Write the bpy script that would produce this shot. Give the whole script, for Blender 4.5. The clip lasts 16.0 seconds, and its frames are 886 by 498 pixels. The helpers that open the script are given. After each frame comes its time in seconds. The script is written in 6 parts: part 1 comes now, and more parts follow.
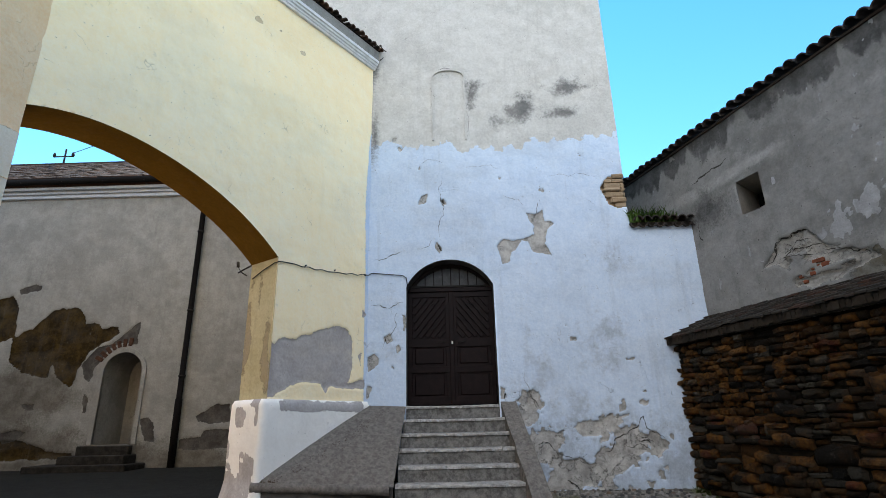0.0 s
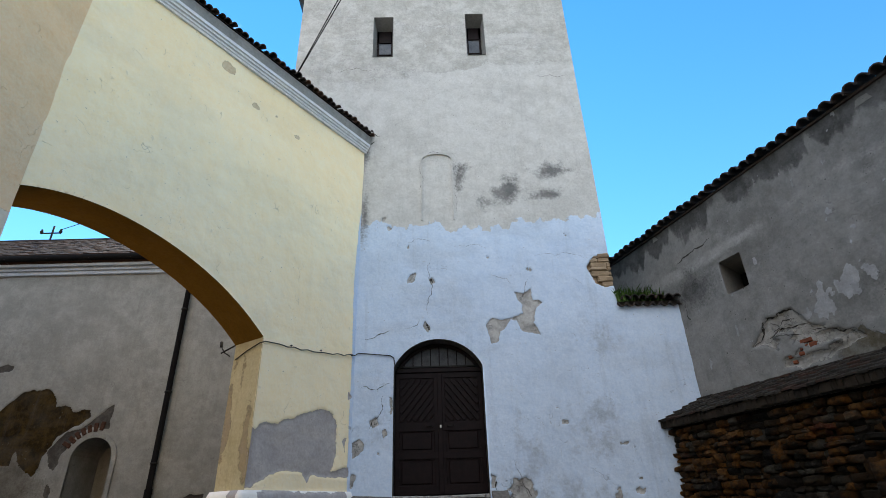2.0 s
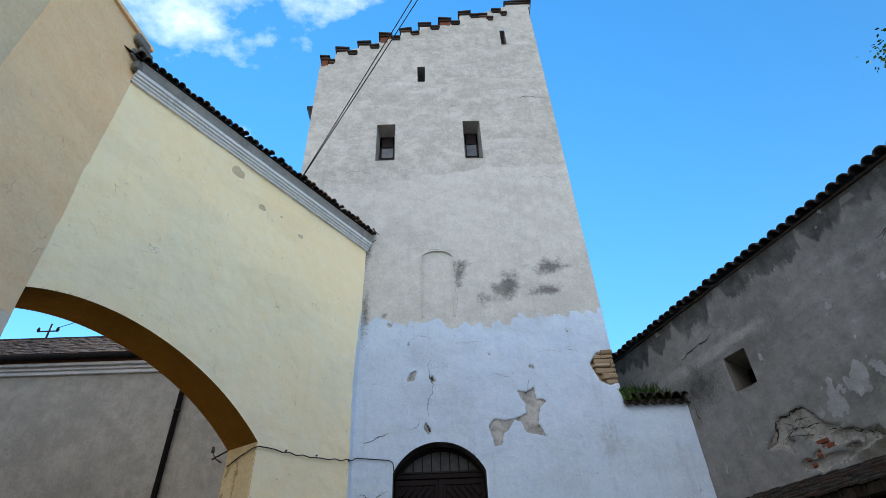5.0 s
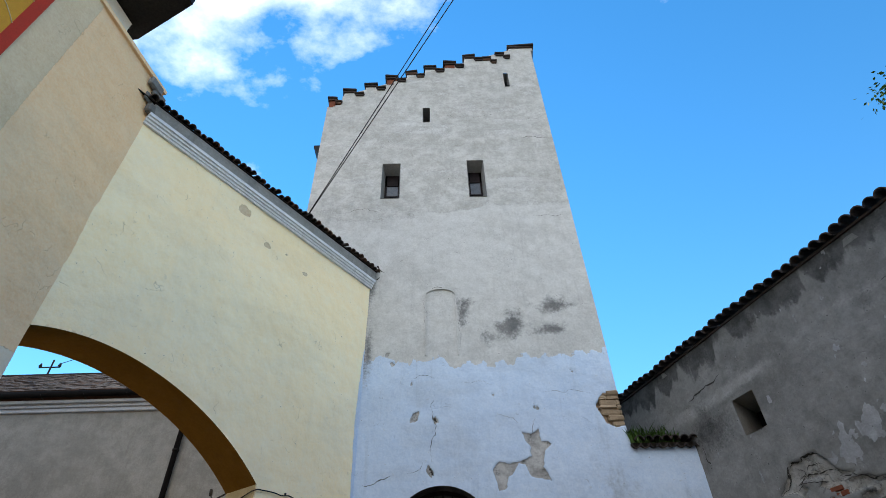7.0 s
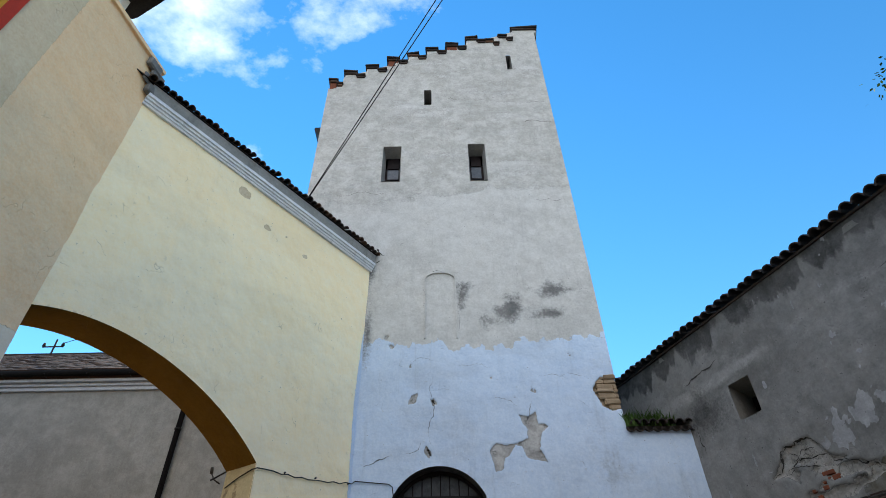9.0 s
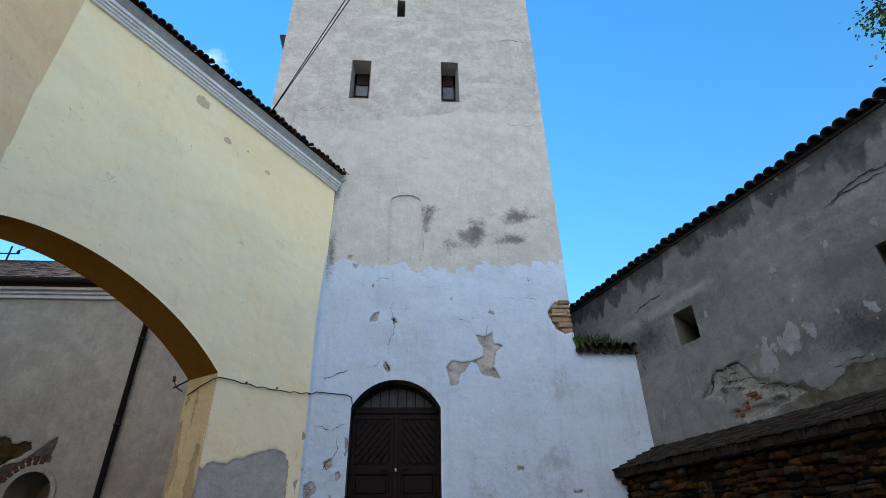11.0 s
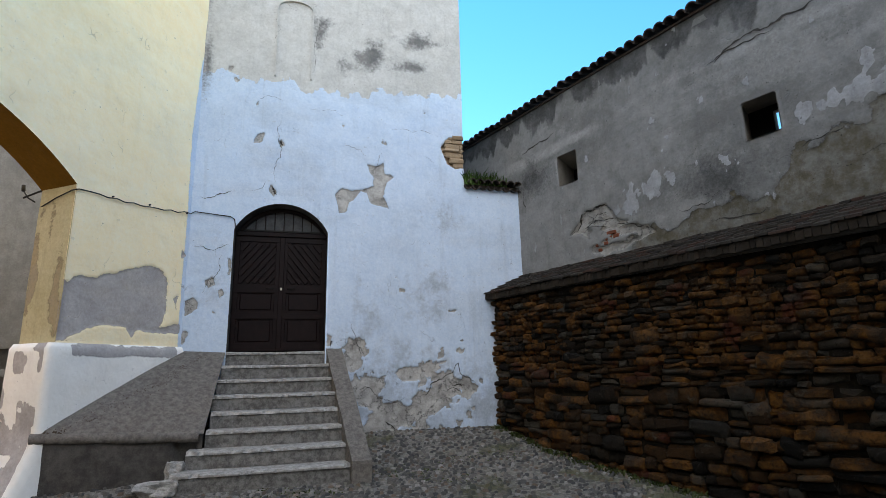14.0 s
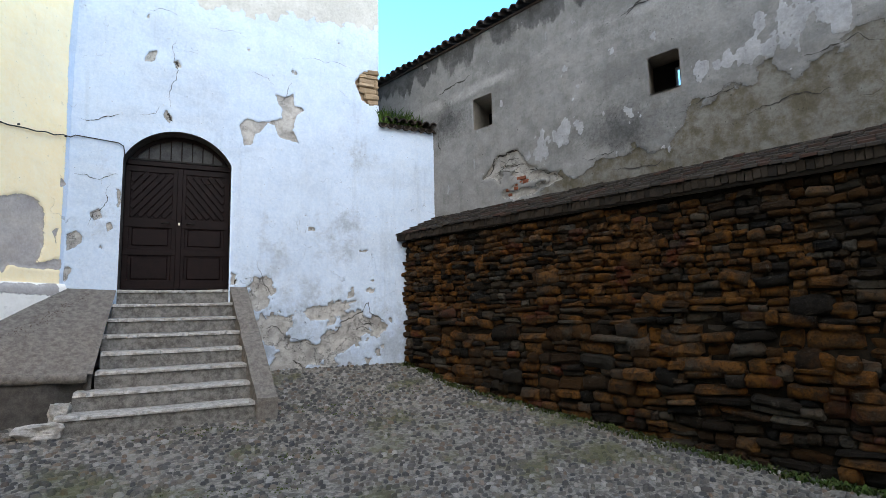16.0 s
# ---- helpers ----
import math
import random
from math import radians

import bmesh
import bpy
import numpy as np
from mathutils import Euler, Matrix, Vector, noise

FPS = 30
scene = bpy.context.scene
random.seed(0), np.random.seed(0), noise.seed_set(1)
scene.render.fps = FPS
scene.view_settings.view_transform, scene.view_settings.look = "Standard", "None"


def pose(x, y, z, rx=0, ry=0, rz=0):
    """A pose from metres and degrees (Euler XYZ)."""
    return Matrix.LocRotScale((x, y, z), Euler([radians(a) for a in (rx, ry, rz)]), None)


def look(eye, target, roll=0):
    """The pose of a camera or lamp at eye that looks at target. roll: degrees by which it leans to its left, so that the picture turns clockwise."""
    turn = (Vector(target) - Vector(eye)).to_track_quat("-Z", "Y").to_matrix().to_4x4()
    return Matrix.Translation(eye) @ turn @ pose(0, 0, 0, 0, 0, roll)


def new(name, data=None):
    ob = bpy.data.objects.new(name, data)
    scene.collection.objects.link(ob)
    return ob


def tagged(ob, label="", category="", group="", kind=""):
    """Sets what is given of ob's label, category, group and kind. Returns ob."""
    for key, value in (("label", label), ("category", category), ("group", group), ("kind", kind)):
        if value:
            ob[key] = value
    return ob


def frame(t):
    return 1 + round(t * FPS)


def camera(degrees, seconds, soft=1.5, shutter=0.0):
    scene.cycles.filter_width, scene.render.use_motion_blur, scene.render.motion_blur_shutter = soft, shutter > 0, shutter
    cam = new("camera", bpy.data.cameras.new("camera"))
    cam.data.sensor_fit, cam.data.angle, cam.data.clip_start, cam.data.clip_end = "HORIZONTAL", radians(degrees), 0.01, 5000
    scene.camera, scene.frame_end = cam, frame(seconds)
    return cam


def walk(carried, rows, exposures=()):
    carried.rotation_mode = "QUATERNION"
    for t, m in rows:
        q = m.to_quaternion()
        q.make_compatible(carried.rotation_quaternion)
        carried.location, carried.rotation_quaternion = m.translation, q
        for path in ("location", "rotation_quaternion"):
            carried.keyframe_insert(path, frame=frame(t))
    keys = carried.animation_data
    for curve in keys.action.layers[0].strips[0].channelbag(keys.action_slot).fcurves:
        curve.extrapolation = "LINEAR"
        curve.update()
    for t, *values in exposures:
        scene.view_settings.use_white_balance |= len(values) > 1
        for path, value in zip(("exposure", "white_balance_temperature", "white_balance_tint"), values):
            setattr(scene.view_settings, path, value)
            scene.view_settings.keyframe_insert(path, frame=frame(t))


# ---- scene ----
cam = camera(79.85, 16.0, soft=0.5)
PATH = [
    (0.0, pose(-0.000, 0.000, 1.650, 108.43, 1.22, 1.20)),
    (0.5, pose(-0.008, 0.004, 1.653, 110.38, 1.32, 0.83)),
    (1.0, pose(-0.011, 0.001, 1.663, 112.55, 1.21, 0.38)),
    (1.5, pose(-0.016, -0.007, 1.672, 114.49, 1.43, 0.13)),
    (2.0, pose(-0.016, -0.019, 1.686, 116.65, 1.63, -0.09)),
    (2.5, pose(-0.026, -0.033, 1.692, 118.72, 2.06, -0.18)),
    (3.0, pose(-0.029, -0.044, 1.700, 120.24, 2.31, -0.09)),
    (3.5, pose(-0.032, -0.059, 1.703, 121.65, 2.34, -0.06)),
    (4.0, pose(-0.033, -0.069, 1.703, 123.39, 2.36, 0.00)),
    (4.5, pose(-0.027, -0.072, 1.710, 125.41, 2.13, 0.06)),
    (5.0, pose(-0.024, -0.080, 1.711, 126.75, 1.98, 0.11)),
    (7.5, pose(-0.007, -0.128, 1.729, 130.89, 1.39, 0.37)),
    (8.0, pose(-0.008, -0.125, 1.729, 130.74, 1.26, 0.35)),
    (8.5, pose(0.002, -0.127, 1.720, 130.10, 1.05, 0.34)),
    (11.0, pose(0.138, -0.174, 1.715, 120.41, 0.79, -3.74)),
    (11.5, pose(0.141, -0.154, 1.695, 117.81, 0.80, -6.17)),
    (12.0, pose(0.143, -0.152, 1.692, 114.66, 0.68, -8.71)),
    (12.5, pose(0.166, -0.131, 1.675, 111.65, 0.90, -11.24)),
    (13.0, pose(0.178, -0.113, 1.665, 108.38, 1.05, -12.96)),
    (13.5, pose(0.194, -0.098, 1.643, 105.48, 1.16, -13.65)),
    (14.0, pose(0.205, -0.084, 1.626, 102.78, 1.29, -15.60)),
    (14.5, pose(0.213, -0.073, 1.616, 100.93, 1.16, -18.31)),
    (15.0, pose(0.223, -0.074, 1.612, 99.43, 1.31, -21.16)),
    (15.5, pose(0.244, -0.078, 1.604, 97.67, 1.27, -23.57)),
    (16.0, pose(0.249, -0.079, 1.591, 96.44, 1.17, -24.95)),
]
walk(cam, PATH, [(0, 1.28, 6650, 12), (1.5, 1.00, 6550, 12), (3, 0.92, 6500, 12), (5, 0.83, 6400, 12), (8, 0.80, 6400, 12), (11, 0.77, 6350, 12), (12.5, 0.82, 6450, 12), (14, 1.27, 6600, 12), (16, 1.93, 6750, 12)])

# ---- world, sun ----
SUN_EL, SUN_AZ = 42.0, -17.0      # degrees; azimuth from +y towards +x
world = bpy.data.worlds.new("world")
scene.world = world
world.use_nodes = True
wn = world.node_tree.nodes
wl = world.node_tree.links
wn.clear()
w_out = wn.new("ShaderNodeOutputWorld")
w_bg = wn.new("ShaderNodeBackground")
w_sky = wn.new("ShaderNodeTexSky")
w_sky.sky_type = "NISHITA"
w_sky.sun_disc = False
w_sky.sun_elevation = radians(SUN_EL)
w_sky.sun_rotation = radians(SUN_AZ)
w_sky.air_density, w_sky.dust_density, w_sky.ozone_density = 1.35, 0.0, 4.5
w_co = wn.new("ShaderNodeTexCoord")
w_map = wn.new("ShaderNodeMapping")
w_map.inputs["Scale"].default_value = (1.0, 1.3, 1.6)
w_noise = wn.new("ShaderNodeTexNoise")
w_noise.inputs["Scale"].default_value = 3.4
w_noise.inputs["Detail"].default_value = 8
w_noise.inputs["Roughness"].default_value = 0.58
w_ramp = wn.new("ShaderNodeValToRGB")
w_ramp.color_ramp.elements[0].position, w_ramp.color_ramp.elements[1].position = 0.64, 1.02
w_mix = wn.new("ShaderNodeMix")
w_mix.data_type = "RGBA"
w_mix.inputs[7].default_value = (12.0, 12.2, 12.4, 1)
w_bg.inputs["Strength"].default_value = 0.13
w_hue = wn.new("ShaderNodeHueSaturation")      # a deep clear blue
w_hue.inputs["Saturation"].default_value = 1.27
w_hue.inputs["Hue"].default_value = 0.494
w_near = wn.new("ShaderNodeVectorMath")
w_near.operation = "DOT_PRODUCT"
w_near.inputs[1].default_value = (-0.28, 0.48, 0.83)
w_bank = wn.new("ShaderNodeMapRange")          # a bank of cloud high over the gate
w_bank.inputs[1].default_value, w_bank.inputs[2].default_value, w_bank.inputs[4].default_value = 0.91, 1.0, 0.11
w_add = wn.new("ShaderNodeMath")
wl.new(w_co.outputs["Generated"], w_near.inputs[0])
wl.new(w_near.outputs["Value"], w_bank.inputs[0])
wl.new(w_co.outputs["Generated"], w_map.inputs["Vector"])
wl.new(w_map.outputs[0], w_noise.inputs["Vector"])
w_lean = wn.new("ShaderNodeVectorMath")      # unseen cloud added overhead and towards -y to light the walls, clearer over the tower
w_lean.operation = "DOT_PRODUCT"
w_lean.inputs[1].default_value = (-0.13, -0.31, 0.20)
w_thick = wn.new("ShaderNodeMath")
wl.new(w_co.outputs["Generated"], w_lean.inputs[0])
wl.new(w_lean.outputs["Value"], w_thick.inputs[1])
wl.new(w_noise.outputs[0], w_thick.inputs[0])
wl.new(w_thick.outputs[0], w_add.inputs[0])
wl.new(w_bank.outputs[0], w_add.inputs[1])
wl.new(w_add.outputs[0], w_ramp.inputs[0])
wl.new(w_ramp.outputs[0], w_mix.inputs[0])
wl.new(w_sky.outputs[0], w_hue.inputs["Color"])
wl.new(w_hue.outputs[0], w_mix.inputs[6])
wl.new(w_mix.outputs[2], w_bg.inputs[0])
wl.new(w_bg.outputs[0], w_out.inputs[0])
sun = new("sun", bpy.data.lights.new("sun", "SUN"))
sun.data.energy, sun.data.angle, sun.data.color = 3.0, radians(0.5), (1.0, 0.95, 0.87)
_a, _e = radians(SUN_AZ), radians(SUN_EL)
sun.matrix_world = look((0, 0, 40), (-math.sin(_a) * math.cos(_e), -math.cos(_a) * math.cos(_e), 40 - math.sin(_e)))

# ---- materials ----
def node(nt, kind, **inputs):
    n = nt.nodes.new(kind)
    for k, v in inputs.items():
        k = k.replace("_", " ")
        if hasattr(v, "is_output"):
            nt.links.new(v, n.inputs[k])
        else:
            n.inputs[k].default_value = v
    return n


def rgb(c):
    return (c[0], c[1], c[2], 1.0)


def mixc(nt, fac, a, b, blend="MIX"):
    n = nt.nodes.new("ShaderNodeMix")
    n.data_type, n.blend_type = "RGBA", blend
    for slot, v in ((0, fac), (6, a), (7, b)):
        if hasattr(v, "is_output"):
            nt.links.new(v, n.inputs[slot])
        else:
            n.inputs[slot].default_value = rgb(v) if slot else v
    return n.outputs[2]


def calc(nt, op, a, b=0.0, c=0.0):
    n = nt.nodes.new("ShaderNodeMath")
    n.operation = op
    for i, v in enumerate((a, b, c)):
        if hasattr(v, "is_output"):
            nt.links.new(v, n.inputs[i])
        else:
            n.inputs[i].default_value = v
    return n.outputs[0]


def step(nt, v, lo, hi):
    n = nt.nodes.new("ShaderNodeMapRange")
    n.interpolation_type = "SMOOTHSTEP"
    nt.links.new(v, n.inputs[0])
    n.inputs[1].default_value, n.inputs[2].default_value = lo, hi
    return n.outputs[0]


def shader(name, rough=0.9, metal=0.0):
    m = bpy.data.materials.new(name)
    m.use_nodes = True
    nt = m.node_tree
    b = nt.nodes["Principled BSDF"]
    b.inputs["Roughness"].default_value, b.inputs["Metallic"].default_value = rough, metal
    b.inputs["Specular IOR Level"].default_value = 0.12
    return m, nt, b


def coords(nt):
    return nt.nodes.new("ShaderNodeNewGeometry").outputs["Position"]


def tex(nt, pos, scale, detail=4, rough=0.55, stretch=None):
    if stretch:
        mp = node(nt, "ShaderNodeMapping", Vector=pos)
        mp.inputs["Scale"].default_value = stretch
        pos = mp.outputs[0]
    return node(nt, "ShaderNodeTexNoise", Vector=pos, Scale=scale, Detail=detail, Roughness=rough).outputs[0]


def bump(nt, bsdf, height, dist, strength=0.6):
    n = node(nt, "ShaderNodeBump", Height=height, Distance=dist, Strength=strength)
    nt.links.new(n.outputs[0], bsdf.inputs["Normal"])


def hairlines(nt, pos, scale, width, patch):
    """Thin broken lines, as where paint lifts and cracks: 1 on the line."""
    n = tex(nt, pos, scale, 3, 0.48)
    ridge = calc(nt, "SUBTRACT", 1.0, step(nt, calc(nt, "ABSOLUTE", calc(nt, "SUBTRACT", n, 0.5)), width * 0.3, width))
    return calc(nt, "MULTIPLY", ridge, step(nt, patch, 0.55, 0.63))


def plaster(name, a, b, layers=(), grain=1.0, streak=0.12, rough=0.92, lines=0.3, pits=0.745, scuff=0.30):
    """Old plaster: mottled coat in colours a and b, with worn layers (attribute, colour, colour, bump)."""
    m, nt, bs = shader(name, rough)
    pos = coords(nt)
    big = tex(nt, pos, 0.8, 6, 0.62)
    mid = tex(nt, pos, 4.2, 8, 0.66)
    fine = tex(nt, pos, 34.0, 6, 0.72)
    run = tex(nt, pos, 3.0, 5, 0.65, (2.6, 2.6, 0.22))
    lift = tex(nt, pos, 1.1, 4, 0.55, (0.6, 0.6, 1.6))
    patch = tex(nt, pos, 2.6, 4, 0.6)
    col = mixc(nt, step(nt, calc(nt, "MULTIPLY_ADD", mid, 0.5, calc(nt, "MULTIPLY", big, 0.6)), 0.42, 0.70), a, b)
    spots = tex(nt, pos, 10.0, 5, 0.6)
    height = calc(nt, "MULTIPLY_ADD", fine, 0.14, calc(nt, "MULTIPLY", tex(nt, pos, 5.0, 3, 0.55), 0.9))
    edge = tex(nt, pos, 24.0, 6, 0.7)
    for attr, c1, c2, depth in layers:
        at = nt.nodes.new("ShaderNodeAttribute")
        at.attribute_name = attr
        v = calc(nt, "ADD", at.outputs["Fac"], calc(nt, "MULTIPLY_ADD", edge, 0.9, -0.45))
        f = step(nt, v, 0.47, 0.53) if depth else step(nt, v, 0.25, 0.85)
        lay = mixc(nt, step(nt, tex(nt, pos, 3.4, 10, 0.74), 0.36, 0.66), c1, c2)
        col = mixc(nt, f, col, lay)
        if depth:      # dark rim of dirt and painted shade along the broken edge
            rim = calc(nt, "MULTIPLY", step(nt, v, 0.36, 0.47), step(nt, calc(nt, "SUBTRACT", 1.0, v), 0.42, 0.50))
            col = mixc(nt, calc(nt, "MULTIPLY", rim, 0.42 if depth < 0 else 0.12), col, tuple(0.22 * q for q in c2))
        if depth <= -1.3:      # fine breaks in the exposed coat
            vein = calc(nt, "ABSOLUTE", calc(nt, "SUBTRACT", tex(nt, pos, 4.5, 8, 0.68), 0.5))
            vein = calc(nt, "MULTIPLY", f, calc(nt, "SUBTRACT", 1.0, step(nt, vein, 0.003, 0.014)))
            vein = calc(nt, "MULTIPLY", vein, step(nt, patch, 0.42, 0.56))
            col = mixc(nt, calc(nt, "MULTIPLY", vein, 0.7), col, tuple(0.18 * q for q in c2))
            height = calc(nt, "MULTIPLY_ADD", vein, -1.0, height)
        if depth:
            height = calc(nt, "MULTIPLY_ADD", f, depth, height)
    # run-off, trowel drifts, scuffs, pits and lifted paint over all coats
    col = mixc(nt, calc(nt, "MULTIPLY", step(nt, run, 0.52, 0.74), streak), col, (0.10, 0.098, 0.092))
    col = mixc(nt, calc(nt, "MULTIPLY", step(nt, lift, 0.50, 0.68), 0.14), col, tuple(0.62 * q for q in a))
    col = mixc(nt, calc(nt, "MULTIPLY", step(nt, big, 0.50, 0.66), 0.10), col, tuple(0.5 * q for q in a))
    col = mixc(nt, calc(nt, "MULTIPLY", step(nt, spots, 0.66, 0.70), scuff), col, tuple(0.55 * q for q in b))
    dots = tex(nt, pos, 26.0, 2, 0.5)
    col = mixc(nt, calc(nt, "MULTIPLY", step(nt, dots, pits, pits + 0.03), 0.65), col, tuple(0.16 * q for q in a))
    hair = hairlines(nt, pos, 1.9, 0.0035, patch)
    col = mixc(nt, calc(nt, "MULTIPLY", hair, lines), col, tuple(0.22 * q for q in a))
    height = calc(nt, "MULTIPLY_ADD", hair, -0.7, height)
    grainy = mixc(nt, 0.42 * grain, col, node(nt, "ShaderNodeTexNoise", Vector=pos, Scale=26.0, Detail=9.0, Roughness=0.78).outputs[0], "OVERLAY")
    nt.links.new(grainy, bs.inputs["Base Color"])
    bump(nt, bs, height, 0.030, 0.62 * grain)
    return m


def mottled(name, a, b, scale=6.0, rough=0.85, dist=0.006, island=None, c=None, metal=0.0, fine=60.0):
    """A grainy surface between two colours; island: 'object' or 'island' varies it piece by piece."""
    m, nt, bs = shader(name, rough, metal)
    pos = coords(nt)
    t1, t2 = tex(nt, pos, scale, 8, 0.74), tex(nt, pos, fine, 4, 0.6)
    f = step(nt, t1, 0.33, 0.67)
    col = mixc(nt, f, a, b)
    if island:
        if island == "object":
            r = nt.nodes.new("ShaderNodeObjectInfo").outputs["Random"]
        else:
            r = nt.nodes.new("ShaderNodeNewGeometry").outputs["Random Per Island"]
        ramp = nt.nodes.new("ShaderNodeValToRGB")
        nt.links.new(r, ramp.inputs[0])
        els = ramp.color_ramp.elements
        cs = c or (a, b)
        while len(els) < len(cs):
            els.new(0.5)
        for i, cc in enumerate(cs):
            els[i].position, els[i].color = i / (len(cs) - 1), rgb(cc)
        col = mixc(nt, 0.82, col, ramp.outputs[0])
        col = mixc(nt, calc(nt, "MULTIPLY", f, 0.4), col, tuple(0.5 * v for v in a))
    if name.startswith("cobble"):      # dust and moss lie over the stones in patches
        col = mixc(nt, calc(nt, "MULTIPLY", step(nt, tex(nt, pos, 1.3, 5, 0.6), 0.54, 0.68), 0.55), col, (0.07, 0.072, 0.03))
        col = mixc(nt, calc(nt, "MULTIPLY", step(nt, tex(nt, pos, 2.1, 6, 0.7), 0.54, 0.66), 0.35), col, (0.22, 0.205, 0.18))
    col = mixc(nt, 0.35, col, node(nt, "ShaderNodeTexNoise", Vector=pos, Scale=fine * 2, Detail=3.0).outputs[0], "OVERLAY")
    col = mixc(nt, calc(nt, "MULTIPLY", step(nt, t2, 0.60, 0.70), 0.35), col, tuple(0.4 * q for q in a))
    nt.links.new(col, bs.inputs["Base Color"])
    bump(nt, bs, calc(nt, "MULTIPLY_ADD", t2, 0.5, t1), dist, 0.7)
    return m


WASH, WASH2 = (0.50, 0.60, 0.735), (0.56, 0.652, 0.775)
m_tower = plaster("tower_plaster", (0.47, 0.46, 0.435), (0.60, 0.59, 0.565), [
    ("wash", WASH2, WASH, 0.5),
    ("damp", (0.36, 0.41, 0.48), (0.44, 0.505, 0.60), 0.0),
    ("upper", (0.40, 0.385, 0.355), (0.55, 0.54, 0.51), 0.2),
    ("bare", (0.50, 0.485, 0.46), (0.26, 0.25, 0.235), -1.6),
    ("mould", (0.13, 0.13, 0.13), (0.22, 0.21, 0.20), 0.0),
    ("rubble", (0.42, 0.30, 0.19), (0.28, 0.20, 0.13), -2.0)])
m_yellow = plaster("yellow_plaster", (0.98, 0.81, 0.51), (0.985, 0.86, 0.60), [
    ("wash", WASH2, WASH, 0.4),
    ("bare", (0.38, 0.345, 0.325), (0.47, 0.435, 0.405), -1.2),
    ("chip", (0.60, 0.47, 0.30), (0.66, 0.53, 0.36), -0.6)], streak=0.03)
# soffit coat, far darker than the yellow wall face
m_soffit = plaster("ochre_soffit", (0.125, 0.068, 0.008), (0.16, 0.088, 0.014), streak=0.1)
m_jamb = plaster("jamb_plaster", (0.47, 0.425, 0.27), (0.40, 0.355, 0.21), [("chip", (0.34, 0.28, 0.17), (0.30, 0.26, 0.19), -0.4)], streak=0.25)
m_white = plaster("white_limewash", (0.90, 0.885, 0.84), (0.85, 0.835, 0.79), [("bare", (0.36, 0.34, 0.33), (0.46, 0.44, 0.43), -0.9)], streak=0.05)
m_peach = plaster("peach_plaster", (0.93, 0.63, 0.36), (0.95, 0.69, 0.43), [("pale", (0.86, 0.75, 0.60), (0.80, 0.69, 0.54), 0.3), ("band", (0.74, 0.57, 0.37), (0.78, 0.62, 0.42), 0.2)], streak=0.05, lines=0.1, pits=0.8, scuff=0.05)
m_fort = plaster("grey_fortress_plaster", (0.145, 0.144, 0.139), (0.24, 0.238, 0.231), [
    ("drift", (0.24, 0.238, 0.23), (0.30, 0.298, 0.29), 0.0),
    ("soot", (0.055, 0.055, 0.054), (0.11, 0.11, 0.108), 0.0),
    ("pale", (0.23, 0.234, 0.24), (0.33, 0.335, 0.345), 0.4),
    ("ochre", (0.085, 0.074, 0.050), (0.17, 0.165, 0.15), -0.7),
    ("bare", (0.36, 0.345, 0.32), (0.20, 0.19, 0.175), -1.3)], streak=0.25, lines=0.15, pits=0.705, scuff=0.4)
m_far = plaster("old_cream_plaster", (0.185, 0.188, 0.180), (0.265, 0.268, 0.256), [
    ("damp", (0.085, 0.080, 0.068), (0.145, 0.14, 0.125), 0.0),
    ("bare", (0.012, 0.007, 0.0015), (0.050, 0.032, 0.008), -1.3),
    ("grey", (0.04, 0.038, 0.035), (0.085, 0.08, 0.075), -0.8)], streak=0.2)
m_cement = mottled("worn_cement", (0.100, 0.091, 0.082), (0.19, 0.175, 0.16), 16.0, 0.9, 0.006)
# worn treads, paler than the risers to hold the sky light in colour
m_tread_lit = mottled("worn_lit_tread", (0.21, 0.202, 0.19), (0.40, 0.39, 0.37), 14.0, 0.85, 0.005)
m_paving = mottled("dark_paving", (0.008, 0.0085, 0.008), (0.018, 0.0185, 0.016), 5.0, 0.85, 0.006)
m_doorstep = mottled("dark_doorstep", (0.009, 0.0085, 0.0075), (0.028, 0.026, 0.023), 7.0, 0.9, 0.006)
m_pipe = mottled("black_pipe", (0.003, 0.003, 0.003), (0.007, 0.006, 0.006), 20.0, 0.95, 0.001)
m_soil = mottled("brown_soil", (0.035, 0.024, 0.016), (0.075, 0.054, 0.038), 30.0, 0.95, 0.004)
m_step = mottled("stone_steps", (0.080, 0.077, 0.072), (0.22, 0.214, 0.204), 13.0, 0.88, 0.006)
m_dark_cement = mottled("dark_grey_cement", (0.045, 0.042, 0.04), (0.095, 0.09, 0.083), 5.0, 0.9, 0.006)
